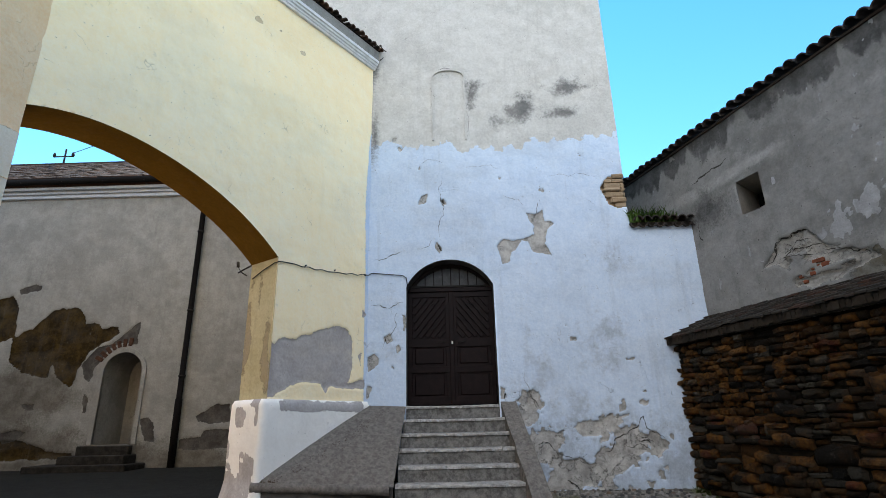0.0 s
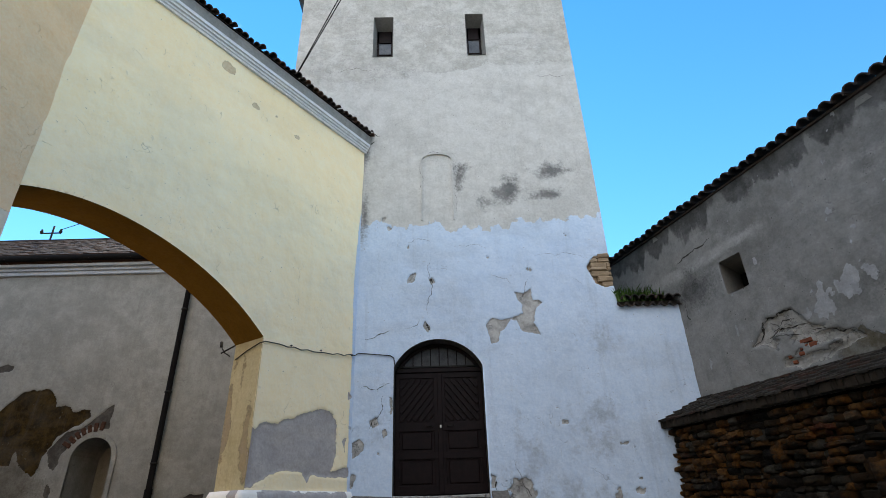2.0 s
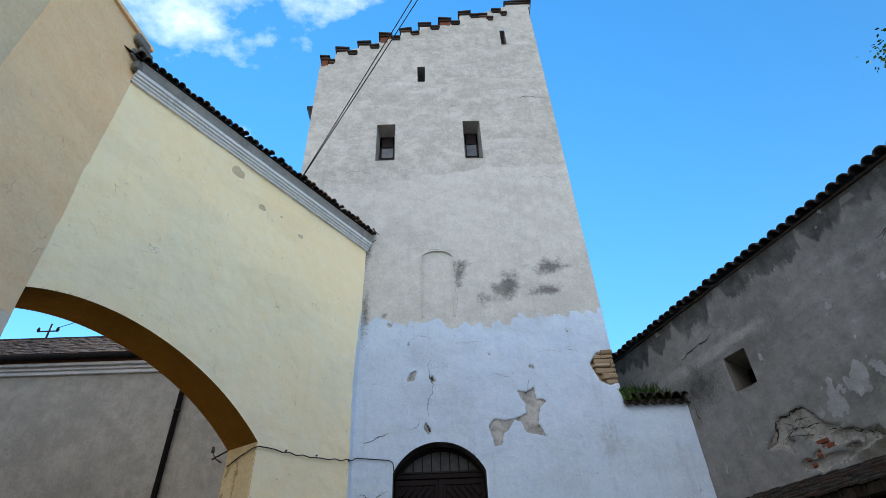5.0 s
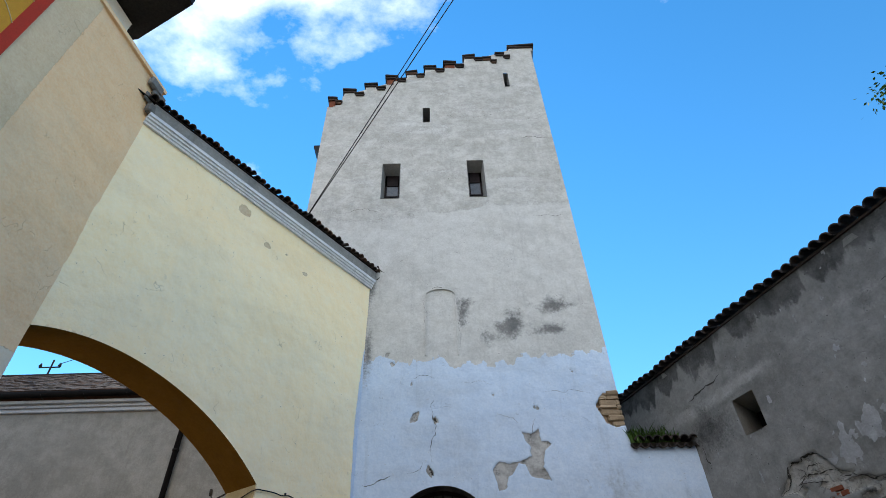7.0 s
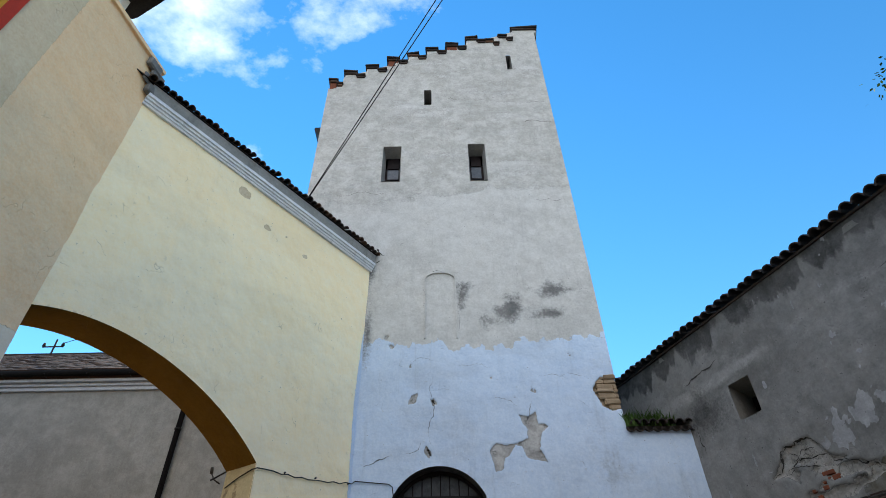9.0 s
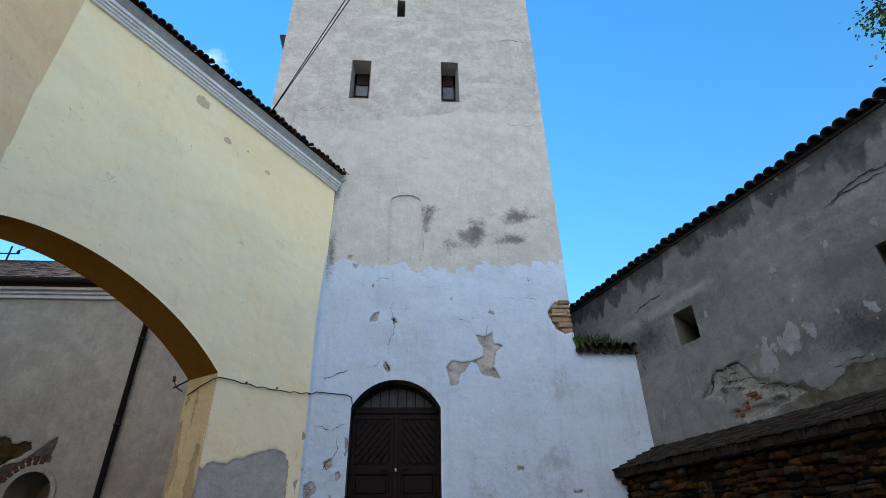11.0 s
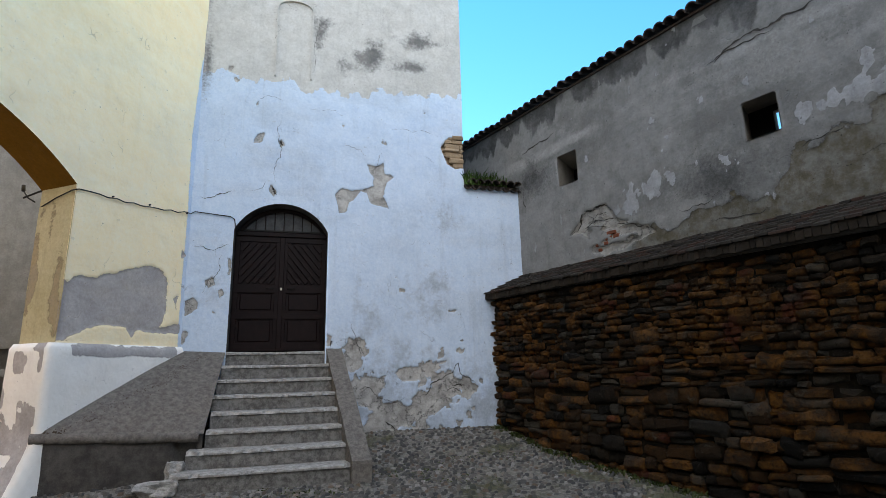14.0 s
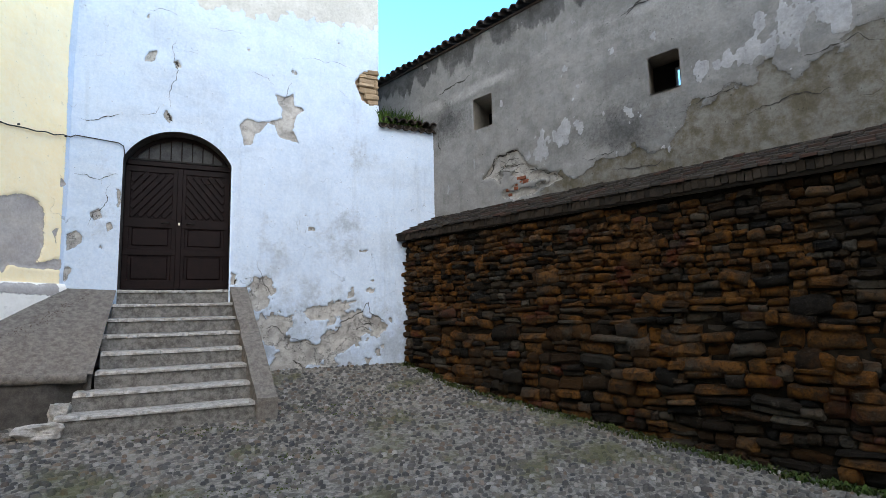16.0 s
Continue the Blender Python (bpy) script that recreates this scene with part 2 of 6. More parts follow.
def stone_material(name, source):
    """Dark weathered rubble, stone by stone, with rusty iron staining across the wall."""
    m, nt, bs = shader(name, 0.8)
    pos = coords(nt)
    if source == "object":
        r = nt.nodes.new("ShaderNodeObjectInfo").outputs["Random"]
    else:
        r = nt.nodes.new("ShaderNodeNewGeometry").outputs["Random Per Island"]
    ramp = nt.nodes.new("ShaderNodeValToRGB")
    nt.links.new(r, ramp.inputs[0])
    els = ramp.color_ramp.elements
    while len(els) < len(STONES):
        els.new(0.5)
    for i, cc in enumerate(STONES):
        els[i].position, els[i].color = i / (len(STONES) - 1), rgb(cc)
    rust = tex(nt, pos, 0.8, 5, 0.62)
    own = calc(nt, "MULTIPLY_ADD", r, 0.30, rust)
    t0, t1, t2 = tex(nt, pos, 7.0, 6, 0.7), tex(nt, pos, 18.0, 8, 0.74), tex(nt, pos, 80.0, 4, 0.6)
    rusty = mixc(nt, step(nt, t0, 0.36, 0.64), (0.165, 0.066, 0.009), (0.036, 0.017, 0.006))
    rusty = mixc(nt, calc(nt, "MULTIPLY", step(nt, tex(nt, pos, 2.3, 3, 0.5), 0.60, 0.68), 0.7), rusty, (0.085, 0.016, 0.010))
    col = mixc(nt, calc(nt, "MULTIPLY", step(nt, own, 0.58, 0.74), 0.82), ramp.outputs[0], rusty)
    col = mixc(nt, calc(nt, "MULTIPLY", step(nt, t1, 0.50, 0.66), 0.7), col, (0.006, 0.005, 0.004))
    lichen = calc(nt, "MULTIPLY", step(nt, t0, 0.58, 0.70), step(nt, t1, 0.42, 0.55))
    col = mixc(nt, calc(nt, "MULTIPLY", lichen, 0.5), col, (0.14, 0.122, 0.092))
    col = mixc(nt, calc(nt, "MULTIPLY", step(nt, t2, 0.60, 0.72), 0.35), col, (0.13, 0.112, 0.085))
    nt.links.new(col, bs.inputs["Base Color"])
    bump(nt, bs, calc(nt, "MULTIPLY_ADD", t2, 0.2, calc(nt, "MULTIPLY_ADD", t0, 1.2, t1)), 0.06, 1.0)
    return m


STONES = ((0.0068, 0.0057, 0.0046), (0.0203, 0.0159, 0.0115), (0.0567, 0.0257, 0.0065), (0.0092, 0.0076, 0.0059), (0.081, 0.0702, 0.0554), (0.0049, 0.0045, 0.0041), (0.023, 0.0159, 0.0095), (0.0311, 0.023, 0.0142), (0.0135, 0.0108, 0.0086), (0.1148, 0.0999, 0.0756), (0.0081, 0.007, 0.0059))
m_stone = stone_material("rubble_stone", "object")
m_stone_far = stone_material("rubble_stone_joined", "island")
m_mortar = mottled("dark_mortar", (0.004, 0.0034, 0.0026), (0.022, 0.016, 0.010), 12.0, 0.95, 0.015)
COBBLES = ((0.060, 0.059, 0.057), (0.135, 0.122, 0.104), (0.022, 0.023, 0.026), (0.16, 0.138, 0.108), (0.085, 0.080, 0.074), (0.034, 0.034, 0.036), (0.15, 0.100, 0.064), (0.34, 0.33, 0.31), (0.070, 0.067, 0.063), (0.028, 0.029, 0.032), (0.048, 0.047, 0.046))
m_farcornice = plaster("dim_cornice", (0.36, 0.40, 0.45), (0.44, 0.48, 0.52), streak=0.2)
m_cobble = mottled("cobble", (0.10, 0.10, 0.10), (0.17, 0.165, 0.155), 12.0, 0.75, 0.004, "island", COBBLES)
m_cobble_one = mottled("cobble_single", (0.10, 0.10, 0.10), (0.17, 0.165, 0.155), 12.0, 0.75, 0.004, "object", COBBLES)
m_tile = mottled("old_clay_tile", (0.11, 0.065, 0.045), (0.20, 0.11, 0.07), 8.0, 0.85, 0.006, "object", ((0.06, 0.045, 0.04), (0.17, 0.09, 0.06), (0.10, 0.075, 0.06), (0.05, 0.045, 0.04)))
m_tile_dark = mottled("mossy_dark_tile", (0.035, 0.032, 0.032), (0.07, 0.055, 0.045), 8.0, 0.8, 0.006, "object", ((0.03, 0.03, 0.032), (0.075, 0.055, 0.045), (0.045, 0.04, 0.04)))
m_tile_join = mottled("clay_tile_joined", (0.014, 0.010, 0.008), (0.050, 0.025, 0.015), 8.0, 0.9, 0.006, "island", ((0.010, 0.008, 0.008), (0.060, 0.028, 0.016), (0.024, 0.016, 0.012), (0.008, 0.007, 0.007), (0.04, 0.022, 0.015)))
m_copetile = mottled("coping_tile", (0.0238, 0.0202, 0.0173), (0.0576, 0.0482, 0.0403), 7.0, 0.9, 0.006, "island", ((0.0302, 0.0266, 0.0230), (0.0540, 0.0468, 0.0396), (0.0202, 0.0187, 0.0166), (0.0396, 0.0338, 0.0295), (0.0576, 0.0288, 0.0209)))
m_wood = mottled("dark_door_wood", (0.0045, 0.0022, 0.0024), (0.013, 0.0065, 0.0064), 9.0, 0.5, 0.003)
m_iron = mottled("dark_iron", (0.010, 0.010, 0.010), (0.022, 0.020, 0.018), 20.0, 0.6, 0.002)
m_brass = mottled("bright_padlock", (0.75, 0.73, 0.68), (0.6, 0.58, 0.52), 20.0, 0.3, 0.001, metal=0.9)
m_black = mottled("black_cable", (0.02, 0.02, 0.02), (0.035, 0.033, 0.03), 20.0, 0.6, 0.001)
m_archbrick = mottled("dim_brick", (0.035, 0.018, 0.012), (0.075, 0.04, 0.028), 12.0, 0.95, 0.006)
m_brick = mottled("red_brick", (0.20, 0.065, 0.035), (0.13, 0.05, 0.03), 10.0, 0.9, 0.006)
m_cornice = plaster("pale_blue_cornice", (0.68, 0.70, 0.76), (0.76, 0.77, 0.80), streak=0.2)
m_red = mottled("red_paint", (0.52, 0.05, 0.03), (0.46, 0.05, 0.03), 6.0, 0.8, 0.002)
m_orange = mottled("orange_painted_frieze", (0.66, 0.34, 0.04), (0.58, 0.28, 0.04), 3.0, 0.8, 0.002)
m_creamline = mottled("cream_painted_line", (0.7, 0.62, 0.42), (0.66, 0.58, 0.38), 6.0, 0.8, 0.001)
m_pane = mottled("dusty_dark_pane", (0.10, 0.115, 0.14), (0.16, 0.175, 0.20), 5.0, 0.18, 0.001)
m_fan = mottled("grimy_fanlight_glass", (0.04, 0.04, 0.042), (0.075, 0.075, 0.075), 6.0, 0.3, 0.001)
# near-black colour that stands for the shade inside hollows
m_dark = mottled("hollow_shade", (0.012, 0.011, 0.010), (0.02, 0.018, 0.016), 6.0, 0.95, 0.002)
m_leaf = mottled("leaves", (0.05, 0.10, 0.02), (0.10, 0.17, 0.04), 20.0, 0.6, 0.002, "island", ((0.035, 0.08, 0.015), (0.10, 0.18, 0.04), (0.07, 0.12, 0.03)))
m_bark = mottled("bark", (0.06, 0.05, 0.04), (0.10, 0.08, 0.06), 10.0, 0.9, 0.01)
m_crack = mottled("crack_shadow", (0.035, 0.032, 0.03), (0.06, 0.056, 0.05), 20.0, 0.95, 0.001)
m_frieze = plaster("grey_mortar", (0.24, 0.235, 0.225), (0.33, 0.325, 0.315), streak=0.3)
m_weed = mottled("dark_weeds", (0.022, 0.045, 0.010), (0.045, 0.075, 0.018), 20.0, 0.8, 0.002)
m_moss = mottled("moss", (0.03, 0.045, 0.012), (0.065, 0.075, 0.025), 20.0, 0.95, 0.01)


def ground_material():
    m, nt, bs = shader("dusty_ground", 0.95)
    pos = coords(nt)
    t1, t2, t3 = tex(nt, pos, 1.3, 5, 0.6), tex(nt, pos, 22.0, 6, 0.7), tex(nt, pos, 90.0, 3, 0.6)
    col = mixc(nt, step(nt, t2, 0.35, 0.7), (0.085, 0.080, 0.072), (0.25, 0.237, 0.213))
    col = mixc(nt, calc(nt, "MULTIPLY", step(nt, tex(nt, pos, 2.1, 6, 0.7), 0.54, 0.66), 0.6), col, (0.23, 0.215, 0.19))
    col = mixc(nt, calc(nt, "MULTIPLY", step(nt, t1, 0.52, 0.66), 0.7), col, (0.075, 0.078, 0.03))
    nt.links.new(col, bs.inputs["Base Color"])
    bump(nt, bs, calc(nt, "ADD", t2, t3), 0.012, 0.8)
    return m


m_ground = ground_material()

# ---- tools for meshes ----
_tab = np.random.RandomState(7).rand(256, 256)


def vnoise(x, y):
    x, y = np.asarray(x, float), np.asarray(y, float)
    xi, yi = np.floor(x).astype(int), np.floor(y).astype(int)
    fx, fy = x - xi, y - yi
    fx, fy = fx * fx * (3 - 2 * fx), fy * fy * (3 - 2 * fy)
    g = lambda i, j: _tab[(xi + i) % 256, (yi + j) % 256]
    return (g(0, 0) * (1 - fx) + g(1, 0) * fx) * (1 - fy) + (g(0, 1) * (1 - fx) + g(1, 1) * fx) * fy


def fbm(x, y, octaves=4):
    s, a, tot = 0.0, 0.5, 0.0
    for i in range(octaves):
        s = s + a * vnoise(x * 2 ** i + 17.3 * i, y * 2 ** i + 5.1 * i)
        tot, a = tot + a, a * 0.55
    return s / tot - 0.5


def smooth(v, lo, hi):
    k = np.clip((v - lo) / (hi - lo), 0, 1)
    return k * k * (3 - 2 * k)


def blobs(spots, amp=0.12, freq=4.0, soft=0.12):
    """A wear field: rounded spots (u, z, half width, half height) with ragged outlines."""
    def field(u, z):
        d = np.full(u.shape, -1.0)
        wu, wz = 0.16 * fbm(u * 3.3 + 50, z * 3.3), 0.16 * fbm(u * 3.3, z * 3.3 + 50)
        u, z = u + wu, z + wz
        for cu, cz, ru, rz in spots:
            d = np.maximum(d, (1 - np.hypot((u - cu) / ru, (z - cz) / rz)) * min(ru, rz))
        return np.clip(0.5 + (d + 2 * amp * fbm(u * freq, z * freq, 6)) / soft, 0, 1) * (d > -amp - soft)
    return field


def polys(shapes, amp=0.03, freq=9.0, soft=0.05):
    """A wear field from angular outlines in (u, z), with frayed edges."""
    def field(u, z):
        best = np.full(u.shape, -9.0)
        wu, wz = u + 0.05 * fbm(u * 7 + 50, z * 7), z + 0.05 * fbm(u * 7, z * 7 + 50)
        for shape in shapes:
            d2, inside, n = np.full(u.shape, 99.0), np.zeros(u.shape, bool), len(shape)
            for i in range(n):
                (ax, az), (bx, bz) = shape[i], shape[(i + 1) % n]
                ex, ez = bx - ax, bz - az
                t = np.clip(((wu - ax) * ex + (wz - az) * ez) / (ex * ex + ez * ez), 0, 1)
                d2 = np.minimum(d2, (wu - ax - t * ex) ** 2 + (wz - az - t * ez) ** 2)
                cross = (az > wz) != (bz > wz)
                inside ^= cross & (wu < ex * (wz - az) / (ez if ez else 1e-9) + ax)
            best = np.maximum(best, np.sqrt(d2) * np.where(inside, 1, -1))
        return np.clip(0.5 + (best + 2 * amp * fbm(u * freq, z * freq, 5)) / soft, 0, 1)
    return field


def link_mesh(name, verts, faces, material, parent=None, smooth_on=False):
    me = bpy.data.meshes.new(name)
    me.from_pydata(verts, [], faces)
    me.materials.append(material)
    if smooth_on:
        me.polygons.foreach_set("use_smooth", [True] * len(me.polygons))
    me.update()
    ob = new(name, me)
    if parent:
        ob.parent = parent
    return ob


def part(name, bm, material, parent=None, label="", smooth_on=False):
    bmesh.ops.recalc_face_normals(bm, faces=bm.faces[:])
    me = bpy.data.meshes.new(name)
    bm.to_mesh(me)
    bm.free()
    me.materials.append(material)
    if smooth_on:
        me.polygons.foreach_set("use_smooth", [True] * len(me.polygons))
    ob = new(name, me)
    if parent:
        ob.parent = parent
    if label:
        ob["label"] = label
    return ob


def thing(name, label, category, at=(0, 0, 0), group="", kind=""):
    ob = new(name)
    ob.location = at
    ob.empty_display_size = 0.2
    return tagged(ob, label, category, group, kind)


def keep(ob, parent):
    """Hang ob under parent without moving it."""
    ob.parent = parent
    ob.matrix_parent_inverse = Matrix.Translation(parent.location).inverted()
    return ob


def box(bm, lo, hi, m=None, bevel=0.0):
    vs = [bm.verts.new((x, y, z)) for x in (lo[0], hi[0]) for y in (lo[1], hi[1]) for z in (lo[2], hi[2])]
    fs = [bm.faces.new([vs[i] for i in f]) for f in ((0, 1, 3, 2), (4, 6, 7, 5), (0, 4, 5, 1), (2, 3, 7, 6), (0, 2, 6, 4), (1, 5, 7, 3))]
    if bevel:
        geo = list({e for f in fs for e in f.edges})
        out = bmesh.ops.bevel(bm, geom=geo, offset=bevel, segments=1, affect="EDGES")
        vs = list({v for v in out["verts"]} | {v for v in vs if v.is_valid})
    if m is not None:
        bmesh.ops.transform(bm, matrix=m, verts=[v for v in vs if v.is_valid])
    return vs


def box_part(name, lo, hi, material, parent=None, label="", bevel=0.0, m=None):
    bm = bmesh.new()
    box(bm, lo, hi, m, bevel)
    return part(name, bm, material, parent, label)


def prism(name, outline, a, b, material, parent=None, label="", rough=0.0):
    """A solid between the outline carried by a(p) and by b(p)."""
    bm = bmesh.new()
    va = [bm.verts.new(a(p)) for p in outline]
    vb = [bm.verts.new(b(p)) for p in outline]
    bm.faces.new(va)
    bm.faces.new(vb[::-1])
    n = len(outline)
    for i in range(n):
        bm.faces.new((va[i], vb[i], vb[(i + 1) % n], va[(i + 1) % n]))
    return part(name, bm, material, parent, label)


def tube(name, pts, r, material, parent=None, label="", sides=8):
    bm = bmesh.new()
    pts = [Vector(p) for p in pts]
    rings = []
    for i, p in enumerate(pts):
        d = (pts[min(i + 1, len(pts) - 1)] - pts[max(i - 1, 0)]).normalized()
        q = d.to_track_quat("Z", "Y")
        rr = r if not isinstance(r, (list, tuple)) else r[i]
        rings.append([bm.verts.new(p + q @ Vector((rr * math.cos(2 * math.pi * k / sides), rr * math.sin(2 * math.pi * k / sides), 0))) for k in range(sides)])
    for a, b in zip(rings, rings[1:]):
        for k in range(sides):
            bm.faces.new((a[k], a[(k + 1) % sides], b[(k + 1) % sides], b[k]))
    bm.faces.new(rings[0])
    bm.faces.new(rings[-1][::-1])
    return part(name, bm, material, parent, label, True)


def relief(U, Z, fields, depths, swell):
    out = swell * 2 * fbm(U * 0.9 + 3, Z * 0.9) + swell * 0.6 * fbm(U * 5, Z * 5)
    vals = []
    for (attr, field), depth in zip(fields, depths):
        v = field(U, Z)
        vals.append((attr, v))
        out = out + depth * smooth(v, 0.38, 0.62) * (1 + 0.6 * fbm(U * 14, Z * 14))
    return out, vals


def crack_shade(parent, place, pts, width, fields, depths, swell, seed, material):
    """A narrow jagged dark sliver along pts (u, z), on the wall's relief: shade in cracks, holes, edges."""
    rg = random.Random(seed)
    line = [Vector(p) for p in pts]
    for r in range(3):
        nxt = [line[0]]
        for a, b in zip(line, line[1:]):
            d = b - a
            nxt += [(a + b) / 2 + Vector((-d.y, d.x)) * rg.uniform(-0.16, 0.16), b]
        line = nxt
    n = len(line)
    us, zs = [], []
    for i, p in enumerate(line):
        d = (line[min(i + 1, n - 1)] - line[max(i - 1, 0)]).normalized()
        w = 0.7 * width * rg.uniform(0.2, 1.0) * min(1.0, 4.0 * min(i, n - 1 - i) / n + 0.08)
        for s in (-0.5, 0.5):
            us.append(p.x - d.y * w * s)
            zs.append(p.y + d.x * w * s)
    us, zs = np.array(us), np.array(zs)
    out, _ = relief(us, zs, fields, depths, swell)
    X, Y, Z = place(us, zs, out + 0.006)
    v = [(float(X[i]), float(Y[i]), float(Z[i])) for i in range(len(us))]
    return keep(link_mesh("crack_shade", v, [(2 * i, 2 * i + 1, 2 * i + 3, 2 * i + 2) for i in range(n - 1)], material), parent)


def wall_sheet(name, us, zs, place, material, parent=None, holes=(), fields=(), depths=(), top=None, swell=0.006):
    """A plastered wall face as a fine sheet: place(u, z, out) gives its points; holes are signed distances;
    fields are worn layers, each sunk or raised by its depth."""
    us, zs = np.asarray(us), np.asarray(zs)
    U, Z = np.meshgrid(us, zs)
    U, Z = U.copy(), Z.copy()
    if top is not None:
        Z = np.minimum(Z, top(U))
    cell = us[1] - us[0]
    dead = np.zeros(U.shape, bool)
    for sdf in holes:
        d = sdf(U, Z)
        e = 1e-3
        gu, gz = (sdf(U + e, Z) - d) / e, (sdf(U, Z + e) - d) / e
        near = np.abs(d) < cell * 0.75
        U, Z = np.where(near, U - gu * d, U), np.where(near, Z - gz * d, Z)
        dead |= d < -cell * 0.75
    out, vals = relief(U, Z, fields, depths, swell)
    X, Y, ZZ = place(U, Z, out)
    nz, nu = U.shape
    idx = np.arange(nz * nu).reshape(nz, nu)
    bad = dead[:-1, :-1] | dead[1:, :-1] | dead[:-1, 1:] | dead[1:, 1:]
    if top is not None:
        bad |= (Z[1:, :-1] - Z[:-1, :-1] < 1e-4) & (Z[1:, 1:] - Z[:-1, 1:] < 1e-4)
    q = np.stack([idx[:-1, :-1], idx[:-1, 1:], idx[1:, 1:], idx[1:, :-1]], -1)[~bad]
    ob = link_mesh(name, np.stack([X, Y, ZZ], -1).reshape(-1, 3).tolist(), q.tolist(), material, parent, True)
    for attr, v in vals:
        ob.data.attributes.new(attr, "FLOAT", "POINT").data.foreach_set("value", v.astype(np.float32).ravel())
    return ob


def rect_hole(u0, u1, z0, z1):
    cu, cz, hu, hz = (u0 + u1) / 2, (z0 + z1) / 2, (u1 - u0) / 2, (z1 - z0) / 2
    def sdf(u, z):
        return np.maximum(np.abs(u - cu) - hu, np.abs(z - cz) - hz)
    return sdf


def span(a, b, d):
    return np.linspace(a, b, max(2, int(round((b - a) / d)) + 1))

# ---- ground ----
_gy = np.array([-700, -6, 0, 3, 4.1, 5.4, 6.55, 7.1, 8.4, 11, 13, 700.0])
_gz = np.array([-0.2, -0.1, -0.04, 0.01, 0.11, 0.25, 0.36, 0.43, 0.71, 0.82, 0.86, 1.2])


def gz(x, y):
    z = np.interp(y, _gy, _gz)
    return z + 0.035 * fbm(np.asarray(x) * 0.7 + 40, np.asarray(y) * 0.7) + 0.012 * fbm(np.asarray(x) * 4, np.asarray(y) * 4)


def ground():
    far = [20.0, 35.0, 60.0, 110.0, 220.0, 600.0]
    xs = np.array([-v for v in far[::-1]] + list(span(-13, 7, 0.14)) + far)
    ys = np.array([-v for v in far[::-1]] + list(span(-8, 14, 0.14)) + far)
    X, Y = np.meshgrid(xs, ys)
    Z = gz(X, Y)
    n, m = X.shape
    i = np.arange(n * m).reshape(n, m)
    q = np.stack([i[:-1, :-1], i[:-1, 1:], i[1:, 1:], i[1:, :-1]], -1).reshape(-1, 4)
    ob = link_mesh("ground", np.stack([X, Y, Z], -1).reshape(-1, 3).tolist(), q.tolist(), m_ground, None, True)
    return tagged(ob, "sloping courtyard ground of dusty mortar between cobbles", "ground", kind="structure")


g_ground = ground()


def passage():
    """Dark paving beyond the gate, laid just over the ground."""
    xs, ys = span(-15, -2.4, 0.3), span(7.0, 12.9, 0.2)
    X, Y = np.meshgrid(xs, ys)
    Z = gz(X, Y) + 0.012
    keep_ = (Y > 8.4 + 0.809 / 0.5878 * (X + 1.36) * 1.0 + 1.3)
    n, m = X.shape
    i = np.arange(n * m).reshape(n, m)
    q = np.stack([i[:-1, :-1], i[:-1, 1:], i[1:, 1:], i[1:, :-1]], -1)[keep_[:-1, :-1] & keep_[:-1, 1:]]
    ob = link_mesh("pavement", np.stack([X, Y, Z], -1).reshape(-1, 3).tolist(), q.tolist(), m_paving, None, True)
    return tagged(ob, "dark paving laid beyond the gate arch", "pavement", kind="structure")


passage()

# ---- church tower ----
TY, TX0, TX1 = 8.4, -2.91, 3.04
tower = thing("church_tower", "tall plastered church tower, grey above and pale blue limewash below", "tower", (0, TY + 3, 0.5))


def tower_place(u, z, out):
    lean = 0.006 * np.maximum(z - 6, 0)
    return u + lean * np.sign(u) * 0.4, TY - out, z


def door_sdf(u, z):
    return np.maximum(np.maximum(np.abs(u + 0.02) - 0.71, 1.70 - z), np.where(z > 3.6, np.hypot(u + 0.02, z - 3.475) - 0.785, -1.0))


def tower_top(u):
    line = 14.83 + (u + 2.54) * 0.475
    return np.where(u < -2.54, 14.33, np.where(u > 2.36, 17.16, line))


def wash_field(u, z):
    edge = 6.38 + 0.10 * np.abs(u - 0.9) * 0.6 + 0.28 * np.minimum(fbm(u * 3.0, z * 0.9), 0.05) * (1 + (np.abs(u - 0.8) < 1.7))
    return np.clip(0.5 + (edge - z + 0.25 * fbm(u * 9, z * 9)) / 0.12, 0, 1)


def flakes(u, z):
    n = fbm(u * 4.3 + 9, z * 3.3 + 4 + 1.2 * u, 6)
    near_top = smooth(z, 5.2, 6.4) * 0.09
    low = smooth(-z, -2.2, -0.9) * 0.16 * smooth(u, 0.4, 1.2)
    left = (u < -0.75) * (z < 4.4) * 0.03
    return np.clip(0.5 + (n - 0.35 + near_top + low + left) / 0.06, 0, 1) * (z < 6.6)


_p1 = polys([[(1.31, 5.07), (1.47, 5.0), (1.59, 5.11), (1.62, 4.91), (1.77, 4.86), (1.64, 4.73), (1.59, 4.5), (1.7, 4.29), (1.58, 4.3), (1.38, 4.37), (1.32, 4.55), (1.2, 4.58), (1.42, 4.68), (1.42, 4.81)],
             [(0.80, 4.50), (0.90, 4.60), (1.08, 4.56), (1.22, 4.60), (1.13, 4.46), (1.02, 4.36), (0.98, 4.20), (0.86, 4.15), (0.84, 4.33)],
             [(-0.15, 5.33), (-0.09, 5.38), (-0.05, 5.26), (-0.12, 5.22)], [(-0.25, 4.49), (-0.21, 4.59), (-0.12, 4.44), (-0.17, 4.38)], [(-0.51, 5.27), (-0.48, 5.41), (-0.35, 5.48), (-0.4, 5.29)]], 0.02, 11.0, 0.04)
